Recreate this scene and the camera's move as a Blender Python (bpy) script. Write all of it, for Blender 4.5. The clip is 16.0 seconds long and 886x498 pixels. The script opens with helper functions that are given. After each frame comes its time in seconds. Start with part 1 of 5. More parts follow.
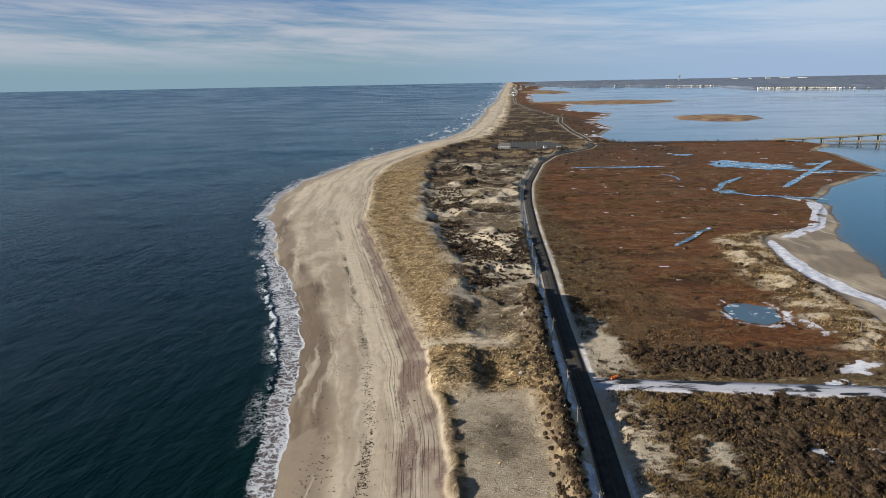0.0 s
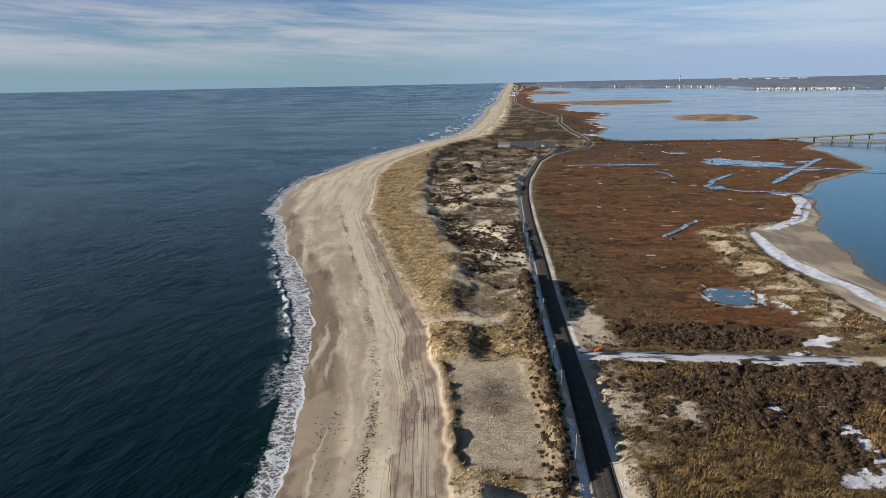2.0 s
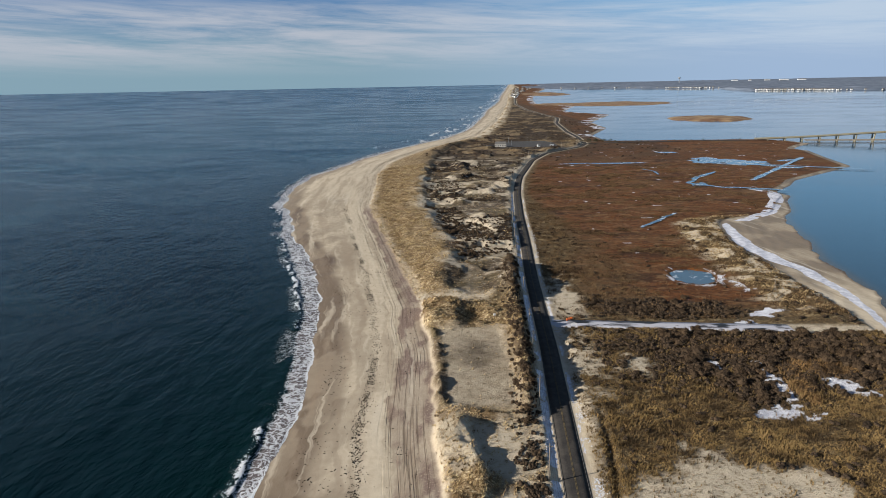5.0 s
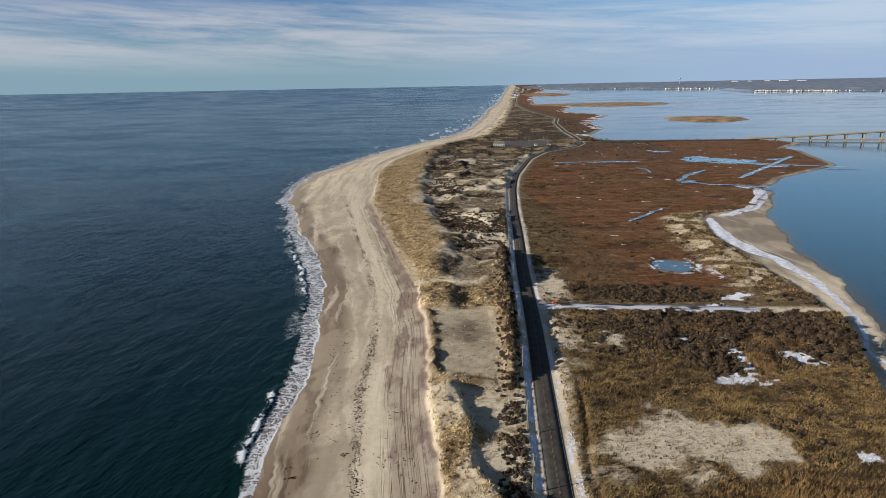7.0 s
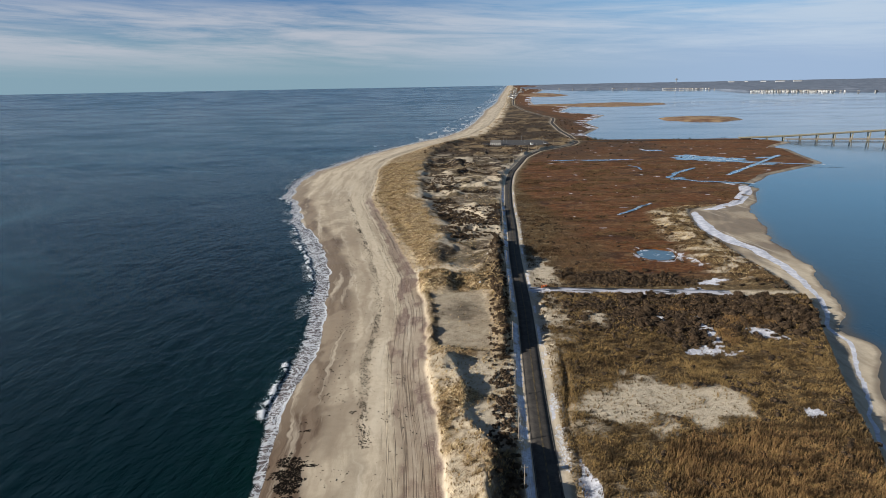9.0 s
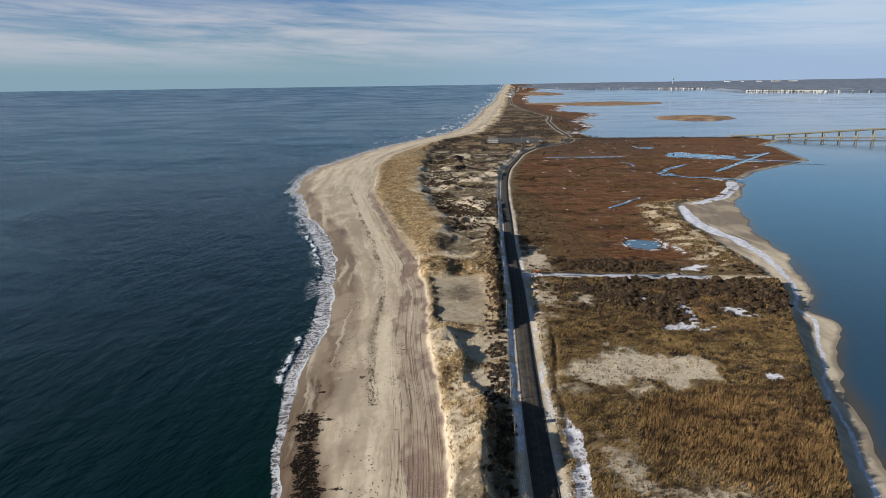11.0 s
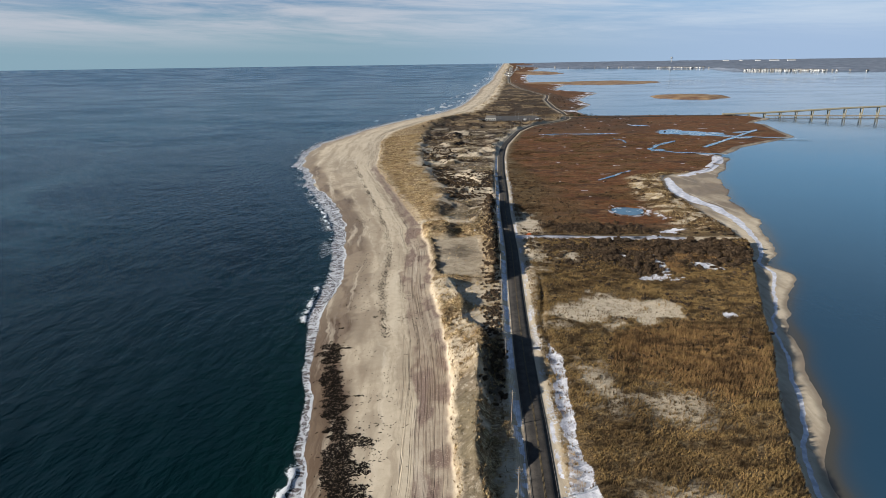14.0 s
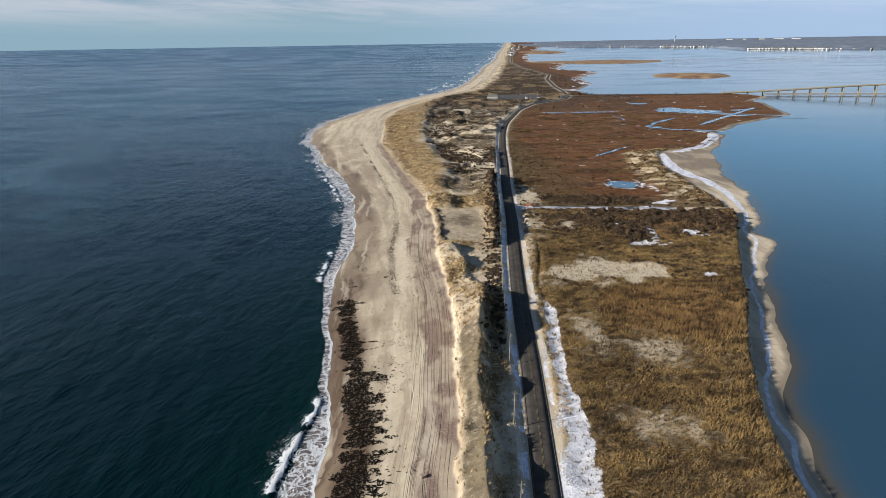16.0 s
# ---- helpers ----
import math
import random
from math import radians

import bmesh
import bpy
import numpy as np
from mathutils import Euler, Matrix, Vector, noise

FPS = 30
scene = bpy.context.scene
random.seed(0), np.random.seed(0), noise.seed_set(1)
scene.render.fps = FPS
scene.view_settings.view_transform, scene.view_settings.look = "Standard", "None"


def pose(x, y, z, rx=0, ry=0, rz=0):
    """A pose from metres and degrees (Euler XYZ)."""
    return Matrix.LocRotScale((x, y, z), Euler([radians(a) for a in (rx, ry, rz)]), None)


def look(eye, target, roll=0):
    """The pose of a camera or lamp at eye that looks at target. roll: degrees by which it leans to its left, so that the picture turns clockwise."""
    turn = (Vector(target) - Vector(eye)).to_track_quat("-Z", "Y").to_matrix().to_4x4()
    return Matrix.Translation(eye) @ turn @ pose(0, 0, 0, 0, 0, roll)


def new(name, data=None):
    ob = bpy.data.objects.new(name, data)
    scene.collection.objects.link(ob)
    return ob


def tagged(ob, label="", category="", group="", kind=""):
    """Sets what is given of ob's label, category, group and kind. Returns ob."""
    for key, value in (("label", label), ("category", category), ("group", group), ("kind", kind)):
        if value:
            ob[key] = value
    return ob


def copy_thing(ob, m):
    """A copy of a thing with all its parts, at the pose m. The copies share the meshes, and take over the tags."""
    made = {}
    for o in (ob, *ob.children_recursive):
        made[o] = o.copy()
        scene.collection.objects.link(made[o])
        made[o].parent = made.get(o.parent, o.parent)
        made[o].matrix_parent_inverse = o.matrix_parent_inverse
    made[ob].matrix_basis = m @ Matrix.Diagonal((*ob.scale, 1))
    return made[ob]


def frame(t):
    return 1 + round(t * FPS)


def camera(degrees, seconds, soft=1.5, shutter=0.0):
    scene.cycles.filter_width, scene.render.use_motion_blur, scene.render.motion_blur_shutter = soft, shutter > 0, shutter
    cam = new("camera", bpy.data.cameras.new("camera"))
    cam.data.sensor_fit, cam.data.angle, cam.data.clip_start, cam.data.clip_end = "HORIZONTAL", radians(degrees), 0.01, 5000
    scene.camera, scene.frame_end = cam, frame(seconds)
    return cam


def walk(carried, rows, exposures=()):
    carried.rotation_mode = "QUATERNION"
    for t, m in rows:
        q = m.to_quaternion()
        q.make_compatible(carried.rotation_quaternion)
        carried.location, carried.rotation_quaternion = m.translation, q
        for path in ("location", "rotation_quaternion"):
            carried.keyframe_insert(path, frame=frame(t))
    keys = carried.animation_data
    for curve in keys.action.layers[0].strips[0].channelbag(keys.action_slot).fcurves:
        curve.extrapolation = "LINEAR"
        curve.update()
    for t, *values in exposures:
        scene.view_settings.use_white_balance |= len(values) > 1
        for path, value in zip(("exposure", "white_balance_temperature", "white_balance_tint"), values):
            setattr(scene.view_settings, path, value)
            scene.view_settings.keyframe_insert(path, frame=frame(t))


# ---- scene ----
# camera
cam = camera(73.0, 16.0, soft=0.4)
PATH = [
    (0, (-4.645, -5.35, 97.306), (-4.653, -3.425, 96.763), -1.13),
    (0.5, (-4.406, -10.655, 97.272), (-4.417, -8.73, 96.732), -1.12),
    (1, (-4.245, -16.002, 97.198), (-4.257, -14.076, 96.658), -1.14),
    (1.5, (-4.149, -21.413, 97.098), (-4.162, -19.487, 96.558), -1.16),
    (2, (-3.898, -26.708, 97.106), (-3.911, -24.783, 96.565), -1.16),
    (2.5, (-3.442, -32.186, 97.175), (-3.456, -30.26, 96.634), -1.14),
    (3, (-2.781, -37.731, 97.275), (-2.797, -35.805, 96.737), -1.16),
    (3.5, (-2.014, -43.181, 97.393), (-2.031, -41.255, 96.855), -1.15),
    (4, (-1.095, -48.575, 97.485), (-1.113, -46.648, 96.947), -1.17),
    (6.5, (2.687, -76.105, 98.343), (2.666, -74.178, 97.808), -1.13),
    (7, (3.364, -81.552, 98.28), (3.341, -79.625, 97.745), -1.12),
    (7.5, (3.825, -87.008, 98.298), (3.801, -85.081, 97.764), -1.12),
    (8, (3.929, -92.508, 98.307), (3.907, -90.581, 97.773), -1.08),
    (8.5, (3.91, -97.944, 98.263), (3.891, -96.017, 97.729), -1.08),
    (9, (3.846, -103.33, 98.217), (3.829, -101.403, 97.683), -1.07),
    (11.5, (2.626, -130.503, 98.263), (2.619, -128.577, 97.724), -0.83),
    (12, (2.473, -136.035, 98.156), (2.467, -134.109, 97.617), -0.82),
    (12.5, (2.204, -141.505, 97.982), (2.2, -139.58, 97.441), -0.80),
    (13, (1.837, -146.724, 97.867), (1.835, -144.803, 97.312), -0.80),
    (13.5, (1.534, -152.063, 97.734), (1.532, -150.147, 97.158), -0.82),
    (14, (1.304, -157.432, 97.629), (1.301, -155.524, 97.029), -0.84),
    (14.5, (1.025, -162.852, 97.512), (1.019, -160.953, 96.886), -0.88),
    (15, (0.732, -168.282, 97.414), (0.723, -166.389, 96.767), -0.92),
    (15.5, (0.451, -173.652, 97.382), (0.44, -171.763, 96.725), -0.95),
    (16, (0.035, -178.964, 97.363), (0.025, -177.076, 96.704), -0.97),
]
walk(cam, [(t, look(eye, target, roll)) for t, eye, target, roll in PATH], exposures=((0.0, 0.44, 6320, 10), (12.5, 0.46, 6320, 10), (14.5, 0.58, 6320, 10), (16.0, 0.66, 6320, 10)))

# ---- light ----
SUN_EL, SUN_AZ = radians(22.0), math.atan2(-4.0, -13.0)
sun_dir = Vector((math.cos(SUN_EL) * math.cos(SUN_AZ), math.cos(SUN_EL) * math.sin(SUN_AZ), math.sin(SUN_EL)))
sun = new("sun", bpy.data.lights.new("sun", "SUN"))
sun.data.energy, sun.data.angle, sun.data.color = 5.0, radians(0.55), (1.0, 0.925, 0.81)
sun.matrix_world = look(sun_dir * 100, (0, 0, 0))


class Nodes:
    """Short hand for node trees."""

    def __init__(self, tree):
        self.t = tree
        tree.nodes.clear()

    def n(self, kind, **props):
        node = self.t.nodes.new(kind)
        for k, v in props.items():
            if k == "operation":
                node.operation = v
            elif k == "data_type":
                node.data_type = v
            elif k == "blend_type":
                node.blend_type = v
            elif k == "attribute_name":
                node.attribute_name = v
            elif k == "noise_dimensions":
                node.noise_dimensions = v
            elif k == "wave_type":
                node.wave_type = v
            elif k == "bands_direction":
                node.bands_direction = v
            elif k == "feature":
                node.feature = v
        return node

    def put(self, sock, v):
        if v is None:
            return
        if isinstance(v, bpy.types.NodeSocket):
            self.t.links.new(v, sock)
        elif isinstance(v, (tuple, list)) and len(v) == 3 and sock.type == "RGBA":
            sock.default_value = (*v, 1)
        else:
            sock.default_value = v

    def math(self, op, a, b=None, c=None, clamp=False):
        m = self.n("ShaderNodeMath", operation=op)
        m.use_clamp = clamp
        for k, v in enumerate((a, b, c)):
            self.put(m.inputs[k], v)
        return m.outputs[0]

    def vec(self, op, a, b=None):
        m = self.n("ShaderNodeVectorMath", operation=op)
        self.put(m.inputs[0], a)
        self.put(m.inputs[1], b)
        return m.outputs[0]

    def mix(self, f, a, b):
        m = self.n("ShaderNodeMix", data_type="RGBA")
        self.put(m.inputs[0], f)
        self.put(m.inputs[6], a)
        self.put(m.inputs[7], b)
        return m.outputs[2]

    def ramp(self, v, lo, hi, a=0.0, b=1.0):
        m = self.n("ShaderNodeMapRange")
        m.interpolation_type = "SMOOTHSTEP"
        for k, w in enumerate((v, lo, hi, a, b)):
            self.put(m.inputs[k], w)
        return m.outputs[0]

    def noise(self, co, scale, detail=4.0, rough=0.55, distort=0.0):
        m = self.n("ShaderNodeTexNoise")
        self.put(m.inputs["Vector"], co)
        self.put(m.inputs["Scale"], scale)
        self.put(m.inputs["Detail"], detail)
        self.put(m.inputs["Roughness"], rough)
        self.put(m.inputs["Distortion"], distort)
        return m.outputs["Fac"]

    def place(self, scale=(1, 1, 1), turn=0.0):
        g = self.n("ShaderNodeTexCoord")
        m = self.n("ShaderNodeMapping")
        self.put(m.inputs["Vector"], g.outputs["Object"])
        m.inputs["Scale"].default_value = scale
        m.inputs["Rotation"].default_value = (0, 0, radians(turn))
        return m.outputs[0]

    def attr(self, name):
        a = self.n("ShaderNodeAttribute", attribute_name=name)
        c = self.n("ShaderNodeSeparateColor")
        self.t.links.new(a.outputs["Color"], c.inputs[0])
        return (*c.outputs, a.outputs["Alpha"])

    def bump(self, h, dist, strength=1.0, normal=None):
        b = self.n("ShaderNodeBump")
        self.put(b.inputs["Strength"], strength)
        self.put(b.inputs["Distance"], dist)
        self.put(b.inputs["Height"], h)
        if normal is not None:
            self.put(b.inputs["Normal"], normal)
        return b.outputs[0]

    def surface(self, color, rough=0.9, normal=None, metal=0.0, spec=0.3, **more):
        p = self.n("ShaderNodeBsdfPrincipled")
        self.put(p.inputs["Base Color"], color)
        self.put(p.inputs["Roughness"], rough)
        self.put(p.inputs["Metallic"], metal)
        self.put(p.inputs["Specular IOR Level"], spec)
        if normal is not None:
            self.put(p.inputs["Normal"], normal)
        for k, v in more.items():
            self.put(p.inputs[k.replace("_", " ")], v)
        o = self.n("ShaderNodeOutputMaterial")
        self.t.links.new(p.outputs[0], o.inputs[0])


def material(name):
    m = bpy.data.materials.new(name)
    m.use_nodes = True
    return m, Nodes(m.node_tree)


# world: clear winter sky with thin high cloud in bands
world = bpy.data.worlds.new("sky")
scene.world = world
world.use_nodes = True
w = Nodes(world.node_tree)
sky = w.n("ShaderNodeTexSky")
sky.sky_type, sky.sun_disc, sky.sun_elevation = "NISHITA", False, SUN_EL
sky.sun_rotation = math.pi / 2 - SUN_AZ
sky.air_density, sky.dust_density, sky.ozone_density = 1.0, 1.0, 2.0
way = w.n("ShaderNodeTexCoord").outputs["Generated"]
sep = w.n("ShaderNodeSeparateXYZ")
w.put(sep.inputs[0], way)
up = w.math("MAXIMUM", sep.outputs[2], 0.0)
az = w.math("ARCTAN2", sep.outputs[0], sep.outputs[1])
flat = w.n("ShaderNodeCombineXYZ")
w.put(flat.inputs[0], w.math("MULTIPLY", az, 2.6))
w.put(flat.inputs[1], w.math("ADD", w.math("MULTIPLY", up, 34.0), w.math("MULTIPLY", az, 1.5)))
c1 = w.noise(flat.outputs[0], 0.9, 8, 0.60, 0.5)
c2 = w.noise(flat.outputs[0], 2.6, 8, 0.66, 1.2)
cover = w.math("ADD", w.math("MULTIPLY", c1, 0.8), w.math("MULTIPLY", c2, 0.26))
cloud = w.ramp(cover, 0.36, 0.66)
cloud = w.math("MULTIPLY", w.math("MULTIPLY", cloud, w.ramp(up, 0.008, 0.06)), w.ramp(up, 0.140, 0.092, 0.15, 1.0))
SKY_GAIN = 0.058
side_sky = w.ramp(az, -0.25, 0.55)
low_sky = w.mix(w.ramp(up, 0.03, 0.14), w.mix(side_sky, (3.1, 4.7, 5.6), (4.5, 6.0, 8.2)), w.mix(side_sky, (0.62, 2.3, 5.0), (2.9, 5.9, 9.0)))
hazed = w.mix(w.ramp(up, 0.14, 0.40), low_sky, w.mix(0.75, sky.outputs[0], (0.15, 0.5, 1.25)))
cloudy = w.mix(w.math("MULTIPLY", cloud, 0.88), hazed, w.mix(side_sky, (6.5, 6.75, 7.4), (6.6, 7.8, 9.2)))
bg = w.n("ShaderNodeBackground")
w.put(bg.inputs[0], cloudy)
bg.inputs[1].default_value = SKY_GAIN
wo = w.n("ShaderNodeOutputWorld")
w.t.links.new(bg.outputs[0], wo.inputs[0])


# ---- plan of the coast: y runs along the shore, x across it ----
def curve(pairs, smooth=8.0):
    """x as a smoothed function of y, from pairs of (y, x)."""
    ys, xs = np.array([p[0] for p in pairs], float), np.array([p[1] for p in pairs], float)
    grid = np.arange(ys[0] - 60, ys[-1] + 61, 2.0)
    v = np.interp(grid, ys, xs)
    k = np.exp(-0.5 * (np.arange(-40, 41) * 2.0 / smooth) ** 2)
    v = np.convolve(np.pad(v, 40, mode="edge"), k / k.sum(), mode="valid")
    return lambda y: np.interp(y, grid, v)


ocean_x = curve([(-160, -26), (-64, -31), (-48, -31), (-37, -33), (-23, -36), (-10, -37.5), (4, -40), (21, -43.5), (36, -46.5), (55, -48.5), (72, -48), (100, -47), (129, -49), (175, -54.5), (190, -58), (228, -65),
                 (266, -77), (336, -106), (360, -111), (404, -125), (431, -135), (463, -143), (526, -151), (604, -148), (700, -122), (735, -117), (880, -70),
                 (935, -47), (1042, 1), (1208, 44), (1371, 67), (1837, 122), (2060, 140), (2964, 262), (3350, 303), (4030, 392), (4900, 505)])
scarp_x = curve([(-160, 0), (-67, 1), (-41, 3), (4, 3), (37, 1), (74, -3), (94, -5), (142, -6), (171, -11), (187, -11), (211, -17), (235, -22), (280, -32),
                 (340, -46), (410, -61), (534, -69), (580, -74), (690, -70), (840, -30), (934, 14), (1060, 60), (1406, 122), (2569, 262), (3350, 345), (4030, 430), (4900, 550)], 5)
road_x = curve([(-160, 16), (-69, 22), (-42, 24), (-12, 26), (14, 27.3), (45, 29.3), (74, 31.5), (145, 37.3), (179, 39.3), (231, 42.5), (295, 48), (332, 50.7),
                (378, 54), (463, 62), (517, 69), (560, 76), (692, 107), (767, 137), (803, 168), (838, 199), (880, 216), (1000, 228), (1120, 233),
                (1361, 257), (1500, 285), (1560, 294), (1700, 285), (2045, 276), (2550, 297), (3350, 380), (4400, 520)], 6)
bank_x = curve([(-160, 62), (-73, 78), (-48, 83), (-17, 94), (10, 105), (20, 111), (62, 128), (102, 145), (142, 163), (160, 168), (185, 169), (242, 171), (290, 172),
                (326, 181), (352, 190), (362, 217), (372, 238), (420, 268), (440, 284), (455, 277), (489, 309), (516, 328), (551, 373), (600, 436), (678, 456),
                (754, 477), (773, 468), (800, 490), (835, 525), (885, 515), (900, 505), (911, 455), (917, 322), (925, 255), (1037, 257), (1198, 322), (1379, 333),
                (1676, 455), (1842, 388), (1927, 372), (2280, 478), (2583, 380), (3000, 420), (3600, 520), (4300, 700)], 4)
bay_x = curve([(-160, 70), (-72, 86), (-60, 87), (-55, 92), (-39, 93), (-28, 98), (-17, 107), (20, 119), (35, 128), (55, 133), (78, 147), (94, 158), (105, 163),
               (120, 161), (135, 173), (157, 182), (186, 193), (221, 201), (256, 206), (298, 223), (320, 228), (346, 237), (363, 243), (378, 257), (420, 276),
               (440, 291), (455, 284), (489, 317), (516, 336), (551, 381), (600, 445), (678, 464), (754, 486), (773, 477), (800, 500), (835, 538), (885, 530),
               (900, 518), (912, 470), (918, 330), (926, 262), (1037, 264), (1198, 331), (1379, 342), (1676, 465), (1842, 397), (1927, 382), (2280, 490),
               (2583, 390), (3000, 430), (3600, 530), (4300, 720)], 4)

crest_x = curve([(150, 6), (190, 4), (207, -2.5), (238, -2.2), (287, -1.4), (332, -10.5), (391, -21), (499, -27), (633, -26), (760, -18), (860, 2), (960, 44), (1100, 90), (1400, 150), (4900, 590)], 10)


def lift(y):
    """The far ground rises gently, to stand at the height of the true horizon."""
    return 70.0 * np.clip((np.asarray(y, float) - 2600) / 2300, 0, 1.2) ** 1.3


def lattice(ix, iy, seed):
    h = (ix * 374761393 + iy * 668265263 + seed * 982451653) & 0xFFFFFFFF
    h = ((h ^ (h >> 13)) * 1274126177) & 0xFFFFFFFF
    return ((h ^ (h >> 16)) & 0xFFFFFF) / 0xFFFFFF


def vnoise(x, y, seed=0):
    ix, iy = np.floor(x).astype(np.int64), np.floor(y).astype(np.int64)
    fx, fy = x - ix, y - iy
    fx, fy = fx * fx * fx * (fx * (fx * 6 - 15) + 10), fy * fy * fy * (fy * (fy * 6 - 15) + 10)
    x0, y0 = ix.min(), iy.min()
    w_, h_ = int(ix.max() - x0) + 2, int(iy.max() - y0) + 2
    if w_ * h_ < 2 * ix.size:
        tab = lattice(np.arange(x0, x0 + w_)[None, :], np.arange(y0, y0 + h_)[:, None], seed).ravel()
        at = (iy - y0) * w_ + (ix - x0)
        a, b, c, d = tab[at], tab[at + 1], tab[at + w_], tab[at + w_ + 1]
    else:
        a, b = lattice(ix, iy, seed), lattice(ix + 1, iy, seed)
        c, d = lattice(ix, iy + 1, seed), lattice(ix + 1, iy + 1, seed)
    return (a + (b - a) * fx) * (1 - fy) + (c + (d - c) * fx) * fy


def fbm(x, y, size, seed=0, octaves=4, gain=0.5):
    """Noise between 0 and 1 with features of that size in metres."""
    x, y = np.asarray(x, float) / size, np.asarray(y, float) / size
    v, amp, total = 0, 1.0, 0
    for k in range(octaves):
        v = v + amp * vnoise(x * 2 ** k + 17.3 * k, y * 2 ** k - 9.1 * k, seed + k)
        total += amp
        amp *= gain
    return v / total


def step(v, lo, hi):
    t = np.clip((v - lo) / (hi - lo), 0, 1)
    return t * t * (3 - 2 * t)


def spot(x, y, cx, cy, rx, ry, turn=0.0, rough=0.35, seed=3, soft=0.35):
    """1 inside a ragged ellipse, 0 outside."""
    c, s = math.cos(radians(turn)), math.sin(radians(turn))
    dx, dy = x - cx, y - cy
    d = np.sqrt(((dx * c + dy * s) / rx) ** 2 + ((-dx * s + dy * c) / ry) ** 2)
    out = np.zeros(d.shape)
    m = d < 1 + soft + rough
    if m.any():
        out[m] = 1 - step(d[m] + rough * (fbm(x[m], y[m], max(min(rx, ry) * 0.7, 1.5), seed) - 0.5) * 2, 1 - soft, 1 + soft)
    return out


def swash(x, y):
    """How far the water's edge wanders in and out."""
    return (fbm(x * 0.3, y, 16, 11) - 0.5) * np.interp(y, (90, 170), (3.0, 7.0)) + (fbm(x * 0.5, y, 5, 12) - 0.5) * 1.6


def side_y(x):
    return 167.3 - 0.1 * (x - 65)


def terrain(x, y):
    """Height of the ground and what covers it, worked out in short runs of points."""
    x, y = np.asarray(x, float), np.asarray(y, float)
    flat_x, flat_y = x.ravel(), y.ravel()
    runs = [terrain_run(flat_x[k:k + 24000], flat_y[k:k + 24000]) for k in range(0, max(len(flat_x), 1), 24000)]
    return {key: np.concatenate([r[key] for r in runs]).reshape(x.shape) for key in runs[0]}


def terrain_run(x, y):
    xo, xs, xr, xb, xw = ocean_x(y), scarp_x(y), road_x(y), bank_x(y), bay_x(y)
    xw = xw + ((fbm(x * 0, y, 17, 15, 3) - 0.5) * 9 + (fbm(x * 0, y, 5, 16, 3) - 0.5) * 2.5) * (1 - step(y, 345, 370)) * np.interp(y, (-20, 40), (0.3, 1.0))
    wob = (fbm(x, y, 14, 5) - 0.5) * 5
    out = x - xo - swash(x, y)
    s = x - xs - wob * 0.6 - (fbm(x, y, 4.5, 6, 4) - 0.5) * 2.6
    width = np.maximum(xr - xs, 5)
    # the beach: wet foreshore, berm and the flat before the dunes
    bw = np.maximum(xs - xo, 10)
    beach = np.where(out < 0, out * 0.06, 2.6 * (1 - np.exp(-out / (bw * 0.33))))
    beach = beach + (fbm(x, y, 9, 21) - 0.5) * 0.25 * step(out, 6, 16)
    # dunes
    near = 1 - step(y, 90, 105)
    flatbed = step(y, 98, 104) * (1 - step(y, 158, 166)) * (1 - step(x, 19, 25))
    hum = fbm(x, y, 22, 31, 5)
    hum2 = fbm(x * 1.0, y * 1.3, 9, 35, 4)
    inner = 2.0 + 10.0 * np.clip(hum - 0.44, 0, 1) + 6.5 * np.clip(hum2 - 0.46, 0, 1)
    ridge = (1 - 0.75 * np.exp(-((y - 183) / 13.0) ** 2)) * np.exp(-((s - 9) / np.where(s > 9, np.interp(y, (180, 215), (6, 17)), 6.5)) ** 2) * (1.9 + 1.8 * fbm(x, y, 17, 41))
    cy_ = (-150, -67, -50, -30, -14, -4, 10, 25, 34, 45, 60, 75, 88, 96, 104)
    crest = np.interp(y, cy_, (8, 8, 9, 8, 9.5, 10, 11, 13, 13.5, 10, 7, 6.5, 4, 2, 2)) + (fbm(x * 0, y, 7, 44) - 0.5) * 2.2
    tall = np.interp(y, cy_, (4, 5, 4.2, 5, 3.5, 6.6, 8.2, 8.2, 6, 3.2, 2.6, 4.6, 5.2, 2.5, 0)) * (0.7 + 0.6 * fbm(x, y, 7, 45))
    shelf = np.clip(0.42 + 0.58 * ((x - xs) / np.maximum(crest - xs, 1.0)) ** 2, 0, 1)
    nridge = near * np.where(x < crest, shelf, np.exp(-((x - crest) / 2.8) ** 2)) * tall
    inner = inner * (1 - near) + near * (2.0 + 0.45 * (inner - 2.0) + 1.5 * (fbm(x, y, 5.5, 53) - 0.5))
    roadridge = (1 - 0.75 * np.exp(-((y - 183) / 13.0) ** 2)) * np.exp(-((x - xr + 10.5) / 3.0) ** 2) * step(y, 92, 112) * (1 - step(y, 235, 270)) * (5.2 + 3.6 * fbm(x, y, 15, 47))
    dune = inner + ridge * (1 - near) + nridge + roadridge
    dune = dune * (1 - flatbed) + flatbed * (3.6 + (fbm(x, y, 4, 51) - 0.5) * 0.3 + 2.4 * np.exp(-((s - 2.0) / 1.9) ** 2) * np.clip(2.0 * fbm(x, y, 4, 52, 5) - 0.65, 0, 1.0))
    # the north dunes: a broad grassy front rising to a crest, hollows and hummocks behind it
    north = step(y, 190, 204) * (1 - step(y, 900, 1000))
    xc = crest_x(y) + (fbm(x * 0, y, 20, 48) - 0.5) * 9 + (fbm(x, y, 6, 49) - 0.5) * 3
    past = x - xc
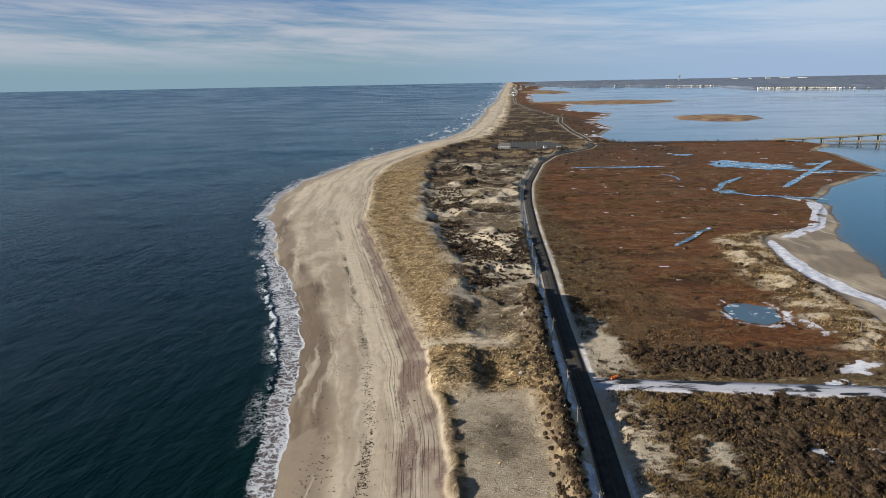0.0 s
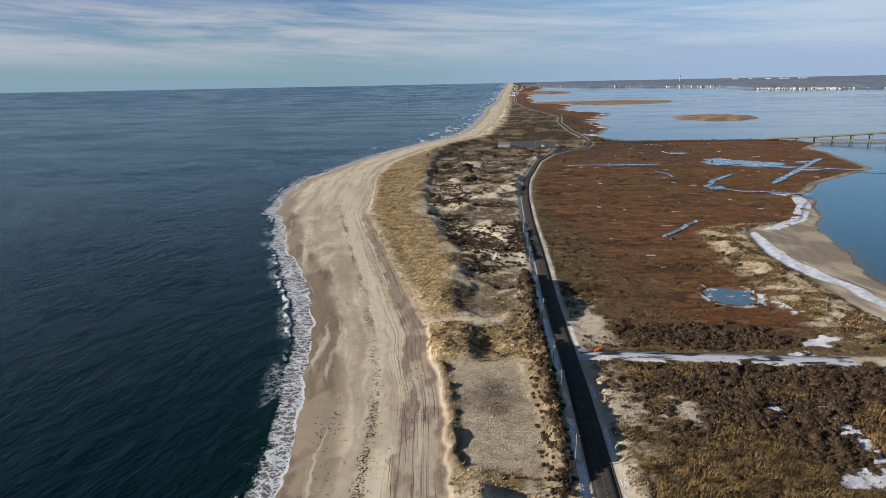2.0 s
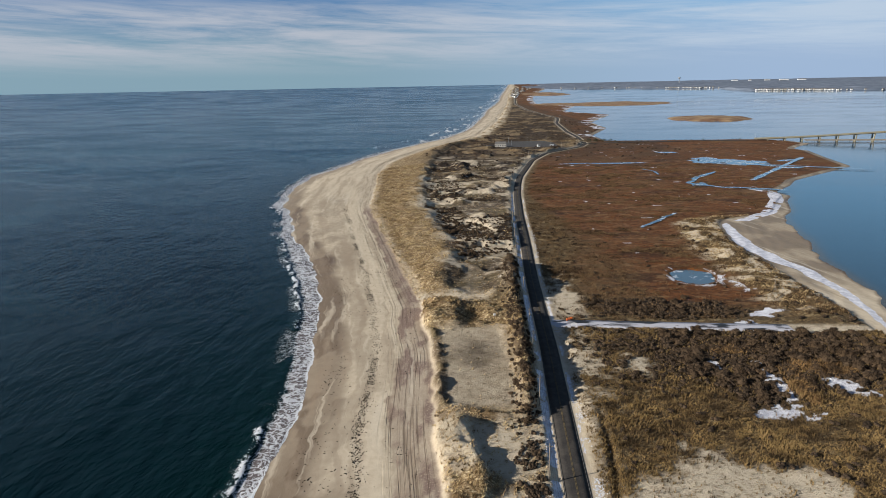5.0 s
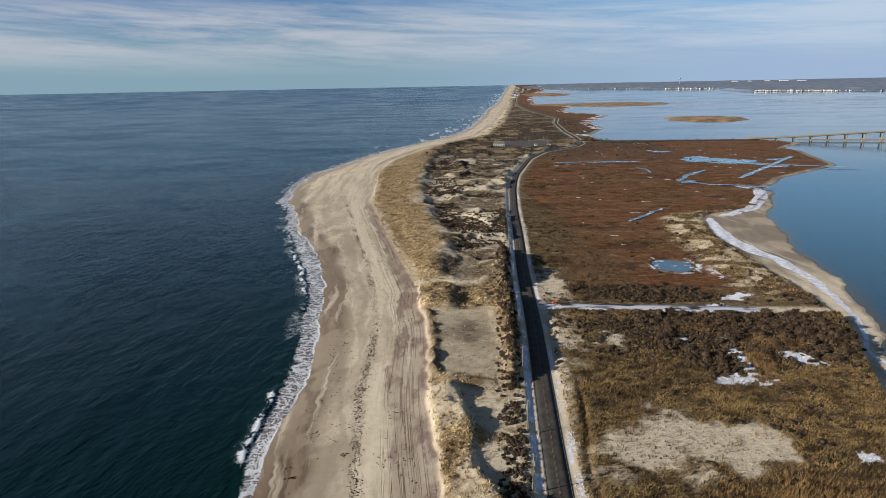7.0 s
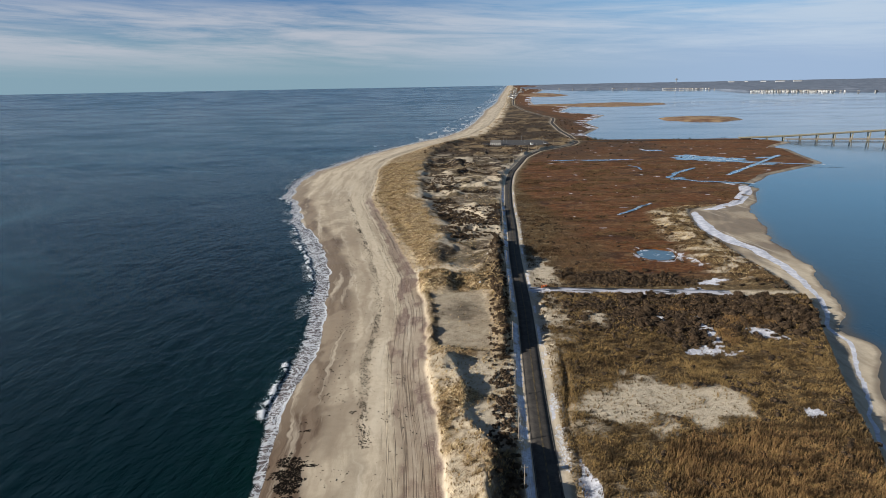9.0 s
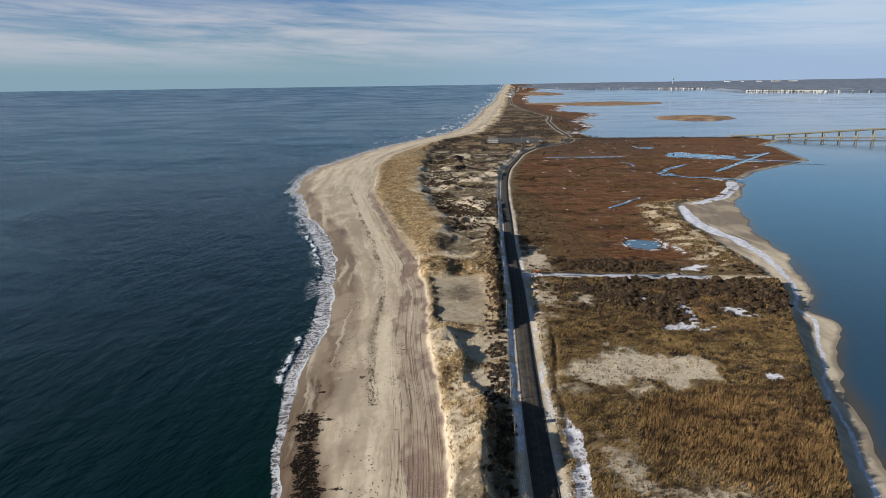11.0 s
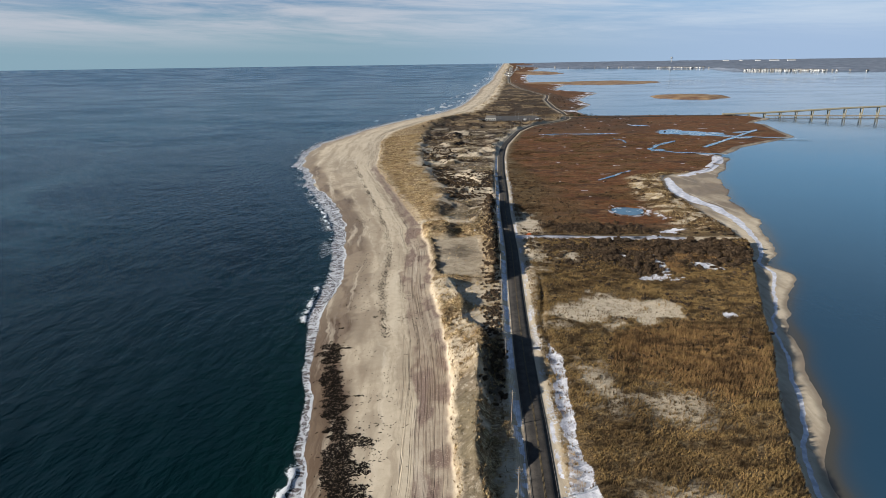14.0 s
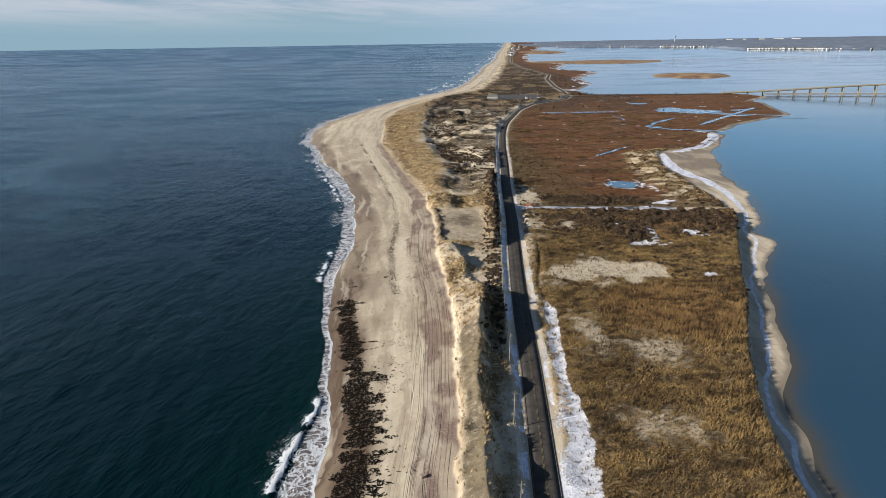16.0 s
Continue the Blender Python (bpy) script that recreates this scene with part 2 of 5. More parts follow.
    rise = step((x - xs) / np.maximum(xc - xs, 6), 0.0, 1.0)
    crown = 4.8 + 3.6 * fbm(x * 0.3, y, 24, 41)
    knob = 1 - np.abs(2 * fbm(x, y * 0.9, 40, 33, 4) - 1)
    back = 2.1 + 3.2 * step(knob, 0.70, 0.99) * step(fbm(x, y, 30, 34), 0.30, 0.6) + 3.2 * np.clip(hum2 - 0.42, 0, 1) + 0.8 * (fbm(x, y, 4, 36) - 0.5)
    swale = np.where(past < 0, 3.0 + (crown - 3.0) * rise + 2.2 * (fbm(x, y, 7, 37, 5) - 0.5), back + (crown - back) * np.exp(-(past / 8.5) ** 2))
    dune = dune * (1 - north) + (swale + roadridge) * north
    gap = np.exp(-((y - 199 - 0.05 * x) / 4.0) ** 2) * (1 - step(x, 14, 24))
    dune = dune * (1 - gap) + 2.9 * gap
    pan = spot(x, y, 11, 82, 7, 11, 20, 0.3, 7) + spot(x, y, 14, 55, 5, 9, 0, 0.3, 8)
    dune = dune - 2.2 * np.clip(pan, 0, 1) * near
    verge = step(xr - x, 5.0, 8.5)
    dune = 1.7 + (dune - 1.7) * verge
    face = step(s, -0.5, 2.2)
    left = beach * (1 - face) + np.maximum(dune, beach) * face
    # the low ground between road and bay
    r = x - xr
    south = 1 - step(y - side_y(x), -4, 4)
    low = 1.1 + 0.7 * (fbm(x, y, 18, 61) - 0.4)
    field = 1.8 + 1.6 * fbm(x, y, 16, 63, 5) + 1.2 * step(x, xb - 30, xb - 4)
    right = low * (1 - south) + field * south
    baydune = np.exp(-((x - xb + 14) / 12.0) ** 2) * step(y, 150, 180) * (1 - step(y, 340, 375)) * 6.0 * np.clip(fbm(x, y, 12, 67, 5) - 0.22, 0, 1)
    right = right + baydune
    ditch = np.exp(-((r - np.interp(y, (-70, -50, -20, 22, 49, 80), (7.5, 10, 9.2, 10.4, 8.5, 11)) - (fbm(x * 0, y, 12, 69) - 0.5) * 1.6) / np.interp(y, (-70, -45, -22, 5, 24, 36, 100), (6.0, 4.4, 3.0, 3.1, 3.3, 1.3, 0.9))) ** 2) * step(y, -95, -75) * (1 - step(y, 90, 110))
    right = right - 1.1 * ditch
    right = 1.5 + (right - 1.5) * step(r, 4.5, 9)
    sd = np.abs(y - side_y(x))
    onside = (1 - step(sd, 4.0, 6.5)) * step(r, 2, 6) * (1 - step(x, 172, 182))
    right = right * (1 - onside) + 1.4 * onside
    bwid = np.maximum(xw - xb, 4)
    shore = np.clip((xw - x) / bwid, -3, 1) * 0.75 + 0.12 * np.sin((xw - x) * 0.8) * np.clip((xw - x) / bwid, 0, 1)
    shore = np.where(x > xw, (xw - x) * 0.08, shore)
    bank = step(xb - x + wob * 0.25, -0.6, 2.0)
    right = shore * (1 - bank) + np.maximum(right, shore) * bank
    # joined at the road
    z = np.where(x < xr, left, right)
    flatroad = 1 - step(np.abs(x - xr), 4.2, 6.5)
    z = z * (1 - flatroad) + 1.6 * flatroad
    # water holes of the marsh
    ponds = spot(x, y, 124, 230, 11, 12.5, 0, 0.25, 71, 0.15)
    z = z - 1.2 * ponds * step(r, 10, 20)
    bed = step(x, 68, 76) * (1 - step(x, 172, 182)) * step(y, 832, 842) * (1 - step(y, 930, 940))
    z = z * (1 - bed) + 2.15 * bed
    fary = step(y, 940, 1000)
    z = z * (1 - fary) + (np.where(face * bank * (x > xs) > 0.5, 1.4 + (z - 1.4) * 0.5, z)) * fary
    z = z + lift(y)
    # covers
    isleft0 = (x < xr) * 1.0
    veg = np.where(y > 195, step(s, -1.4, 0.6), step(s, -0.4, 1.4)) * bank * (1 - flatroad)
    wet = (1 - step(out, 5 + 6 * fbm(x, y, 30, 81), 12 + 8 * fbm(x, y, 30, 81))) + 0.6 * (1 - step(xw - x, 1.0, 3.5)) * (x > xr)
    wet = wet + 0.28 * step(fbm(x, y * 0.5, 15, 82, 5), 0.54, 0.66) * step(out, 6, 12) * (1 - step(s, -28, -20)) * isleft0
    wet = wet * np.where(isleft0 > 0, np.interp(y, (35, 85), (0.9, 0.55)), 1.0)
    band = np.interp(y, (-70, 20, 110, 190, 260, 420), (-10, -11.5, -13, -9, -7.5, -7))
    mauve = step(s - band + 3.5 * (fbm(x, y, 9, 79) - 0.5), -0.6, 0.8) * (1 - step(s, -0.8, 0.4)) * np.maximum(0.40 + 0.60 * step(fbm(x, y * 0.5, 5, 83, 5), 0.40, 0.60), 0.75 * step(y, 200, 230)) * (1 - step(y, 380, 440))
    berm = 1 - step(s + 5 * (fbm(x * 0.3, y, 26, 78) - 0.5) + 1.2 * (fbm(x, y, 5, 77) - 0.5), -22.0, -20.8)
    wet = wet + isleft0 * berm * (0.13 + 0.20 * step(fbm(x, y * 0.5, 13, 76, 5), 0.50, 0.54)) * (1 - step(y, 420, 520))
    wet = wet + (0.36 + 0.36 * step(fbm(x * 1.4, y, 22, 80, 5), 0.42, 0.6)) * (x > xb) * step(y, 185, 240) * (x > xr)
    isleft = x < xr
    marsh = np.where(isleft, 0, 1 - south) * step(r / np.interp(y, (350, 460), (1.0, 0.35)), 8 + 22 * fbm(x, y, 60, 85), 18 + 38 * fbm(x, y, 60, 85)) * (1 - step(x, xb - 34, xb - 20) * step(y, 150, 190) * (1 - step(y, 345, 375)))
    marsh = marsh * step(y - side_y(x), 10, 34)
    marsh = marsh * (1 - 0.45 * (1 - step(x + 40 * (fbm(x, y, 30, 86) - 0.5), 82, 106)) * (1 - step(y + 60 * (fbm(x, y, 40, 87) - 0.5), 275, 335)))
    scrub_l = step(fbm(x, y * 1.2, 26, 87, 5) + 0.5 * spot(x, y, 24, 310, 19, 42, -10, 0.5, 86, 0.5), 0.50, 0.60) * step(past, 4, 10) * step(y, 178, 215)
    scrub_far = step(y, 620, 760) * step(s, 14, 30) * (0.35 + 0.65 * step(fbm(x * 0.6, y * 0.5, 16, 84, 5), 0.40, 0.56))
    scrub_r = spot(x, y, 130, 130, 24, 24, -30, 0.35, 89) * south + spot(x, y, 97, 114, 8, 17, 0, 0.4, 88) * south + 0.8 * spot(x, y, 108, 138, 40, 22, 0, 0.6, 127, 0.5) * south + spot(x, y, 74, 138, 20, 14, 0, 0.8, 90, 0.6) * south * 0.4 + spot(x, y, 95, 185, 30, 12, -5, 0.5, 91) * (1 - south)
    lee = near * spot(x, y, 17, 17, 4.5, 24, -6, 0.35, 94) * isleft
    hedge = np.exp(-((x - xr + 10.0) / 4.0) ** 2) * step(y, 95, 112) * (1 - step(y, 225, 255)) * step(fbm(x, y, 8, 92), 0.30, 0.46)
    bedveg = 0.7 * flatbed * spot(x, y, 9, 138, 6.5, 11, -8, 0.8, 126, 0.6)
    scrub = np.where(isleft, np.maximum(np.maximum(scrub_l, scrub_far), np.maximum(np.maximum(hedge, lee), bedveg)), np.maximum(scrub_r, scrub_far * 0.6 * (x < 330)))
    blow = 0.75 * spot(x, y, 66, -8, 13, 9, 20, 0.9, 123, 0.6) + 0.7 * spot(x, y, 55, -48, 10, 7, 0, 0.9, 124, 0.6) + 0.8 * spot(x, y, 48, 5, 5, 14, 0, 0.9, 125, 0.6) + 1.15 * spot(x, y, 60, 62, 15, 13, 10, 0.9, 93, 0.35) + 1.15 * spot(x, y, 82, 60, 13, 10, 10, 0.9, 94, 0.35) + 0.85 * spot(x, y, 46, 134, 7.5, 32, -3, 0.9, 95, 0.6) * (0.35 + 0.65 * step(fbm(x, y, 6, 74, 5), 0.42, 0.55)) + spot(x, y, 65, 129, 5, 7, 0, 0.8, 85, 0.4) + spot(x, y, 53, 198, 6, 24, -4, 0.9, 84, 0.5)
    roadside = (1 - step(np.abs(r), 7, 11))
    sandy = np.where(isleft, north * np.exp(-((past - 5) / 9.0) ** 2) * step(fbm(x, y * 0.8, 20, 97, 5), 0.46, 0.56) * (1 - step(y, 480, 640)) + 0.5 * north * np.exp(-((s - 2.0) / 2.4) ** 2) + gap + np.clip(pan, 0, 1) * near, blow) + roadside * np.where(isleft, 0.5, 0.5 * (1 - step(y, 190, 230)))
    inland = isleft * step(past + (fbm(x, y, 20, 96) - 0.5) * 10, -1, 4) * step(y, 178, 215) * (1 - step(y, 640, 800))
    sandy = np.clip(sandy + inland * 0.9 * step(fbm(x, y * 1.1, 26, 98, 5), 0.62, 0.66) * step(y, 230, 300), 0, 1)
    sandy = np.clip(sandy + inland * 0.55 * step(fbm(x, y * 1.2, 7, 99, 5), 0.63, 0.69), 0, 1)
    sandy = np.clip(sandy + flatbed * (0.42 + 0.35 * fbm(x, y, 5, 75, 5) - 0.35 * spot(x, y, 9, 138, 8, 12, 0, 0.7, 95, 0.6)) * step(s, 4, 6), 0, 1)
    sandy = np.clip(sandy + step(y, 780, 980) * isleft * (1 - step(s, 10, 26)) * step(fbm(x, y * 0.5, 14, 100), 0.42, 0.54), 0, 1)
    sandy = np.clip(sandy + near * isleft * 0.75 * step(fbm(x, y * 0.7, 9, 102, 5), 0.40, 0.56), 0, 1)
    plateau = near * isleft * step(s, 0.5, 2.0) * (1 - step(x - crest, -0.5, 1.5)) * (1 - step(y, -2, 10))
    sandy = np.clip(sandy * (1 - plateau) + (0.15 + 0.6 * np.exp(-((s - 0.9) / 0.9) ** 2)) * plateau, 0, 1)
    sandy = np.clip(sandy + (x > xr) * step(x, xb - 36, xb - 24) * step(y, 172, 190) * (1 - step(y, 345, 365)) * step(fbm(x, y * 1.3, 9, 104, 5), 0.50, 0.60), 0, 1)
    path_r = (1 - step(sd, 3.5, 6)) * step(x, 126, 136) * (x < xb + 3)
    sandy = np.clip(sandy + path_r, 0, 1)
    snow = np.where(isleft, (1 - step(-r, 4.6, 8.0)) * step(-r, 3.4, 3.9) * step(fbm(x, y, 6, 101), 0.30, 0.5) * (1 - step(y, 420, 520)),
                    0.8 * (1 - step(r, 4.4, 6.4)) * step(r, 3.4, 3.9) * step(fbm(x, y * 0.6, 5, 103, 5), 0.46, 0.62) * (1 - step(y, 480, 560)))
    snow = np.maximum(snow, 0.85 * step(ditch * 0.9 + 0.7 * (fbm(x, y, 5, 105, 5) - 0.08) - 0.40 * step(y, 22, 42), 0.68, 1.0))
    for cx, cy, rx, ry, tn in ((126, 112, 4, 8, 30), (98, 97, 9, 4, -10), (110, 52, 2.5, 3, 0), (121, 168, 5, 2.4, 0), (134, 178, 7, 4, 20), (105, 114, 2.6, 15, -8), (92, 131, 2, 6, 0)):
        snow = np.maximum(snow, spot(x, y, cx, cy, rx, ry, tn, 0.9, 107, 0.6))
    rim = np.exp(-((x - xb - bwid * np.interp(y, (60, 195, 240, 275, 340), (0.42, 0.5, 0.38, 0.16, 0.10)) - (fbm(x, y, 18, 113) - 0.5) * 4) / np.interp(y, (60, 150, 200, 260, 300, 340), (0.9, 1.5, 3.2, 6.5, 6.0, 3.0))) ** 2) * (x > xr) * (1 - step(y, 335, 352))
    ribbon_x = np.interp(y, (351, 372, 419, 452, 473), (207, 236, 267, 281, 271))
    snow = np.maximum(snow, (1 - step(np.abs(x - ribbon_x), 4.5, 7.5)) * step(y, 345, 352) * (1 - step(y, 468, 476)) * step(fbm(x, y, 9, 114), 0.25, 0.4))
    snow = np.maximum(snow, step(rim, 0.3, 0.7))
    snow = np.maximum(snow, isleft * inland * 0.5 * step(fbm(x, y * 1.7, 9, 119, 5), 0.70, 0.77) * step(-r, 10, 16))
    rimice = spot(x, y, 125, 229, 14.5, 16, 0, 0.3, 71) * (1 - spot(x, y, 124, 230, 11.5, 13, 0, 0.25, 71, 0.15)) * step(fbm(x, y, 9, 120), 0.46, 0.58)
    snow = np.maximum(snow, np.maximum(rimice, 0.8 * spot(x, y, 139, 214, 6, 11, 30, 0.9, 121, 0.6) * step(fbm(x, y, 4, 122), 0.45, 0.6)))
    dots = 0.8 * step(fbm(x, y * 1.5 + 0.2 * x, 11, 115, 5), 0.775, 0.80) * marsh * step(y, 180, 300)
    snow = np.maximum(snow, dots)
    snow = np.maximum(snow, step(fbm(x, y, 26, 117), 0.50, 0.60) * (1 - step(np.abs(x - xb), 6, 40)) * step(y, 960, 1040) * (x > xr))
    sandy = sandy * (1 - 0.85 * np.maximum(hedge, lee))
    return dict(z=z, veg=veg, wet=np.clip(wet, 0, 1), mauve=mauve, marsh=marsh, scrub=np.clip(scrub, 0, 1), sandy=sandy, snow=np.clip(snow, 0, 1),
                s=s, out=out, right=(~isleft) * 1.0, south=south, xr=xr, xb=xb, xs=xs, onside=onside, inland=inland, flatbed=flatbed, plateau=plateau)


def stretches(*parts):
    """Rows of a grid, finer near, coarser far: (from, to, first step, last step)."""
    rows = [parts[0][0]]
    for a, b, d0, d1 in parts:
        while rows[-1] < b:
            rows.append(rows[-1] + d0 + (d1 - d0) * (rows[-1] - a) / (b - a))
    return np.array(rows)


def sheet(name, X, Y, Z, mat, layers=()):
    """A grid of points as one smooth mesh, with its cover layers."""
    rows, cols = X.shape
    me = bpy.data.meshes.new(name)
    idx = np.arange(rows * cols).reshape(rows, cols)
    quads = np.stack([idx[:-1, :-1], idx[:-1, 1:], idx[1:, 1:], idx[1:, :-1]], -1).reshape(-1, 4)
    me.vertices.add(rows * cols)
    me.vertices.foreach_set("co", np.stack([X, Y, Z], -1).astype(np.float32).ravel())
    me.loops.add(quads.size)
    me.loops.foreach_set("vertex_index", quads.astype(np.int32).ravel())
    me.polygons.add(len(quads))
    me.polygons.foreach_set("loop_start", np.arange(0, quads.size, 4, dtype=np.int32))
    me.update(calc_edges=True)
    me.polygons.foreach_set("use_smooth", np.ones(len(quads), bool))
    for label, chans in layers:
        a = me.color_attributes.new(label, "FLOAT_COLOR", "POINT")
        a.data.foreach_set("color", np.stack([np.broadcast_to(c, X.shape) for c in chans], -1).astype(np.float32).ravel())
    me.materials.append(mat)
    me.validate()
    return new(name, me)


# ---- materials ----
def ground_material():
    m, n = material("coast_ground")
    marsh, scrub, sandy, veg = n.attr("cover")
    wet, mauve, snow, seaside = n.attr("beach")
    s, along, across, inner = n.attr("plan")
    co = n.place()
    big, mid, fine = n.noise(co, 0.05, 5), n.noise(co, 0.35, 5, 0.6), n.noise(co, 2.2, 5, 0.65)
    grain = n.noise(co, 9, 3, 0.6)
    # sand
    dry = n.mix(big, (0.53, 0.45, 0.335), (0.66, 0.57, 0.43))
    dry = n.mix(n.ramp(mid, 0.35, 0.7, 0, 0.5), dry, (0.43, 0.355, 0.26))
    dry = n.mix(n.math("MULTIPLY", n.ramp(grain, 0.5, 0.8), 0.25), dry, (0.25, 0.20, 0.15))
    sand = n.mix(n.math("MULTIPLY", mauve, n.ramp(fine, 0.18, 0.52)), dry, (0.225, 0.158, 0.130))
    sand = n.mix(wet, sand, n.mix(big, (0.085, 0.056, 0.036), (0.150, 0.104, 0.068)))
    lane_v = n.n("ShaderNodeCombineXYZ")
    n.put(lane_v.inputs[0], n.math("MULTIPLY", s, 0.16))
    n.put(lane_v.inputs[1], n.math("MULTIPLY", along, 0.012))
    lanes = n.noise(lane_v.outputs[0], 1.0, 6, 0.62, 0.4)
    sand = n.mix(n.ramp(lanes, 0.47, 0.62, 0, 0.5), sand, (0.29, 0.225, 0.16))
    sand = n.mix(n.ramp(lanes, 0.46, 0.34, 0, 0.5), sand, (0.68, 0.60, 0.47))
    foot = n.ramp(n.noise(co, 1.6, 6, 0.75), 0.60, 0.72)
    sand = n.mix(n.math("MULTIPLY", foot, 0.5), sand, (0.15, 0.11, 0.075))
    # dune grass, straw over sand and litter
    tuft = n.noise(n.place((1, 1.9, 1), 15), 0.95, 6, 0.74)
    straw = n.mix(n.ramp(tuft, 0.36, 0.62), (0.105, 0.066, 0.035), (0.41, 0.295, 0.15))
    straw = n.mix(n.ramp(n.noise(n.place((1, 2.2, 1), -20), 0.7, 6, 0.75), 0.56, 0.66, 0, 0.75), straw, (0.52, 0.44, 0.30))
    straw = n.mix(n.ramp(big, 0.35, 0.65, 0, 0.5), straw, (0.20, 0.125, 0.062))
    hair = n.noise(n.place((1.0, 2.6, 1), -35), 0.62, 7, 0.80)
    straw = n.mix(n.ramp(hair, 0.48, 0.39, 0, 0.6), straw, (0.10, 0.068, 0.038))
    straw = n.mix(n.ramp(hair, 0.51, 0.60, 0, 0.9), straw, (0.68, 0.56, 0.35))
    # darker blotches paint the shading of small hummocks into the straw
    straw = n.mix(n.ramp(n.noise(n.place((1, 1.5, 1), 25), 0.17, 6, 0.7), 0.47, 0.60, 0, 0.7), straw, (0.15, 0.092, 0.043))
    speck = n.noise(n.place((1, 1.4, 1), 30), 0.42, 7, 0.80)
    dull = n.mix(n.ramp(speck, 0.36, 0.56), (0.038, 0.028, 0.019), (0.145, 0.108, 0.070))
    dull = n.mix(n.ramp(speck, 0.545, 0.63, 0, 0.9), dull, (0.46, 0.41, 0.34))
    dull = n.mix(n.ramp(n.noise(co, 0.03, 4, 0.6), 0.45, 0.62, 0, 0.5), dull, (0.125, 0.10, 0.045))
    straw = n.mix(inner, straw, dull)
    reed = n.mix(n.ramp(tuft, 0.34, 0.68), (0.045, 0.030, 0.015), (0.215, 0.145, 0.066))
    reed = n.mix(n.ramp(n.noise(n.place((1, 1.5, 1), 12), 0.17, 6, 0.68), 0.50, 0.62, 0, 0.6), reed, (0.075, 0.053, 0.028))
    reed = n.mix(n.ramp(n.noise(n.place((1, 1.3, 1), 55), 0.24, 7, 0.75), 0.53, 0.61, 0, 0.75), reed, (0.32, 0.24, 0.13))
    grass = n.mix(seaside, straw, reed)
    bog = n.mix(n.ramp(mid, 0.3, 0.7), (0.088, 0.032, 0.009), (0.185, 0.072, 0.021))
    bog = n.mix(n.ramp(n.noise(n.place((0.6, 1.3, 1)), 0.022, 6, 0.66), 0.48, 0.62, 0, 0.55), bog, (0.155, 0.090, 0.040))
    bog = n.mix(n.ramp(n.noise(n.place((0.5, 1.2, 1), 20), 0.03, 7, 0.7), 0.50, 0.62, 0, 0.75), bog, (0.036, 0.017, 0.008))
    bog = n.mix(n.ramp(n.noise(n.place((0.8, 1.5, 1), 5), 0.55, 7, 0.78), 0.50, 0.64, 0, 0.8), bog, (0.030, 0.014, 0.007))
    bog = n.mix(n.ramp(n.noise(n.place((0.7, 1.6, 1), 8), 0.07, 8, 0.76), 0.55, 0.61, 0, 0.85), bog, (0.20, 0.120, 0.058))
    bog = n.mix(n.ramp(n.noise(n.place((0.7, 1.6, 1), -14), 0.06, 8, 0.74), 0.58, 0.64, 0, 0.6), bog, (0.030, 0.016, 0.009))
    bog = n.mix(n.ramp(n.noise(n.place((0.8, 1.2, 1), 40), 0.16, 8, 0.72), 0.54, 0.60, 0, 0.75), bog, (0.215, 0.128, 0.060))
    bog = n.mix(n.ramp(n.noise(n.place((0.8, 1.2, 1), 70), 0.13, 8, 0.72), 0.56, 0.63, 0, 0.5), bog, (0.026, 0.013, 0.007))
    bush = n.mix(n.ramp(fine, 0.35, 0.7), (0.026, 0.018, 0.012), (0.092, 0.064, 0.040))
    cover = n.mix(marsh, grass, bog)
    cover = n.mix(n.math("MULTIPLY", scrub, n.ramp(mid, 0.22, 0.42)), cover, n.mix(inner, bush, (0.030, 0.021, 0.015)))
    bare = n.math("MULTIPLY", sandy, n.ramp(n.math("ADD", tuft, n.math("MULTIPLY", mid, 0.6)), 1.08, 0.78))
    cover = n.mix(bare, cover, dry)
    col = n.mix(veg, sand, cover)
    snowy = n.ramp(n.math("ADD", snow, n.math("MULTIPLY", n.math("SUBTRACT", n.math("ADD", n.math("MULTIPLY", fine, 0.6), n.math("MULTIPLY", tuft, 0.4)), 0.5), 1.6)), 0.50, 0.72)
    col = n.mix(snowy, col, n.mix(n.ramp(mid, 0.35, 0.65), (0.52, 0.53, 0.60), (0.76, 0.77, 0.83)))
    rough = n.math("SUBTRACT", 0.92, n.math("MULTIPLY", wet, 0.45))
    # wheel tracks run along the upper beach
    tv = n.n("ShaderNodeCombineXYZ")
    n.put(tv.inputs[0], n.math("ADD", n.math("MULTIPLY", across, 0.75), n.math("MULTIPLY", n.noise(n.place((0.02, 0.014, 1)), 1.0, 2), 1.5)))
    n.put(tv.inputs[1], n.math("MULTIPLY", along, 0.004))
    lane = n.noise(tv.outputs[0], 1.0, 3, 0.6)
    track = n.ramp(n.math("ABSOLUTE", n.math("SUBTRACT", lane, 0.5)), 0.022, 0.0)
    band = n.math("MULTIPLY", n.ramp(s, -17, -10), n.ramp(s, -0.6, -2.5))
    ruts = n.math("MULTIPLY", track, n.math("MULTIPLY", band, n.math("SUBTRACT", 1.0, veg)))
    col = n.mix(n.math("MULTIPLY", ruts, 0.55), col, (0.12, 0.085, 0.065))
    h = n.math("ADD", n.math("MULTIPLY", tuft, n.math("MULTIPLY", veg, 0.55)), n.math("MULTIPLY", fine, 0.06))
    h = n.math("SUBTRACT", h, n.math("MULTIPLY", ruts, 0.30))
    n.surface(col, rough, n.bump(h, 1.0, 1.0), spec=0.25)
    return m


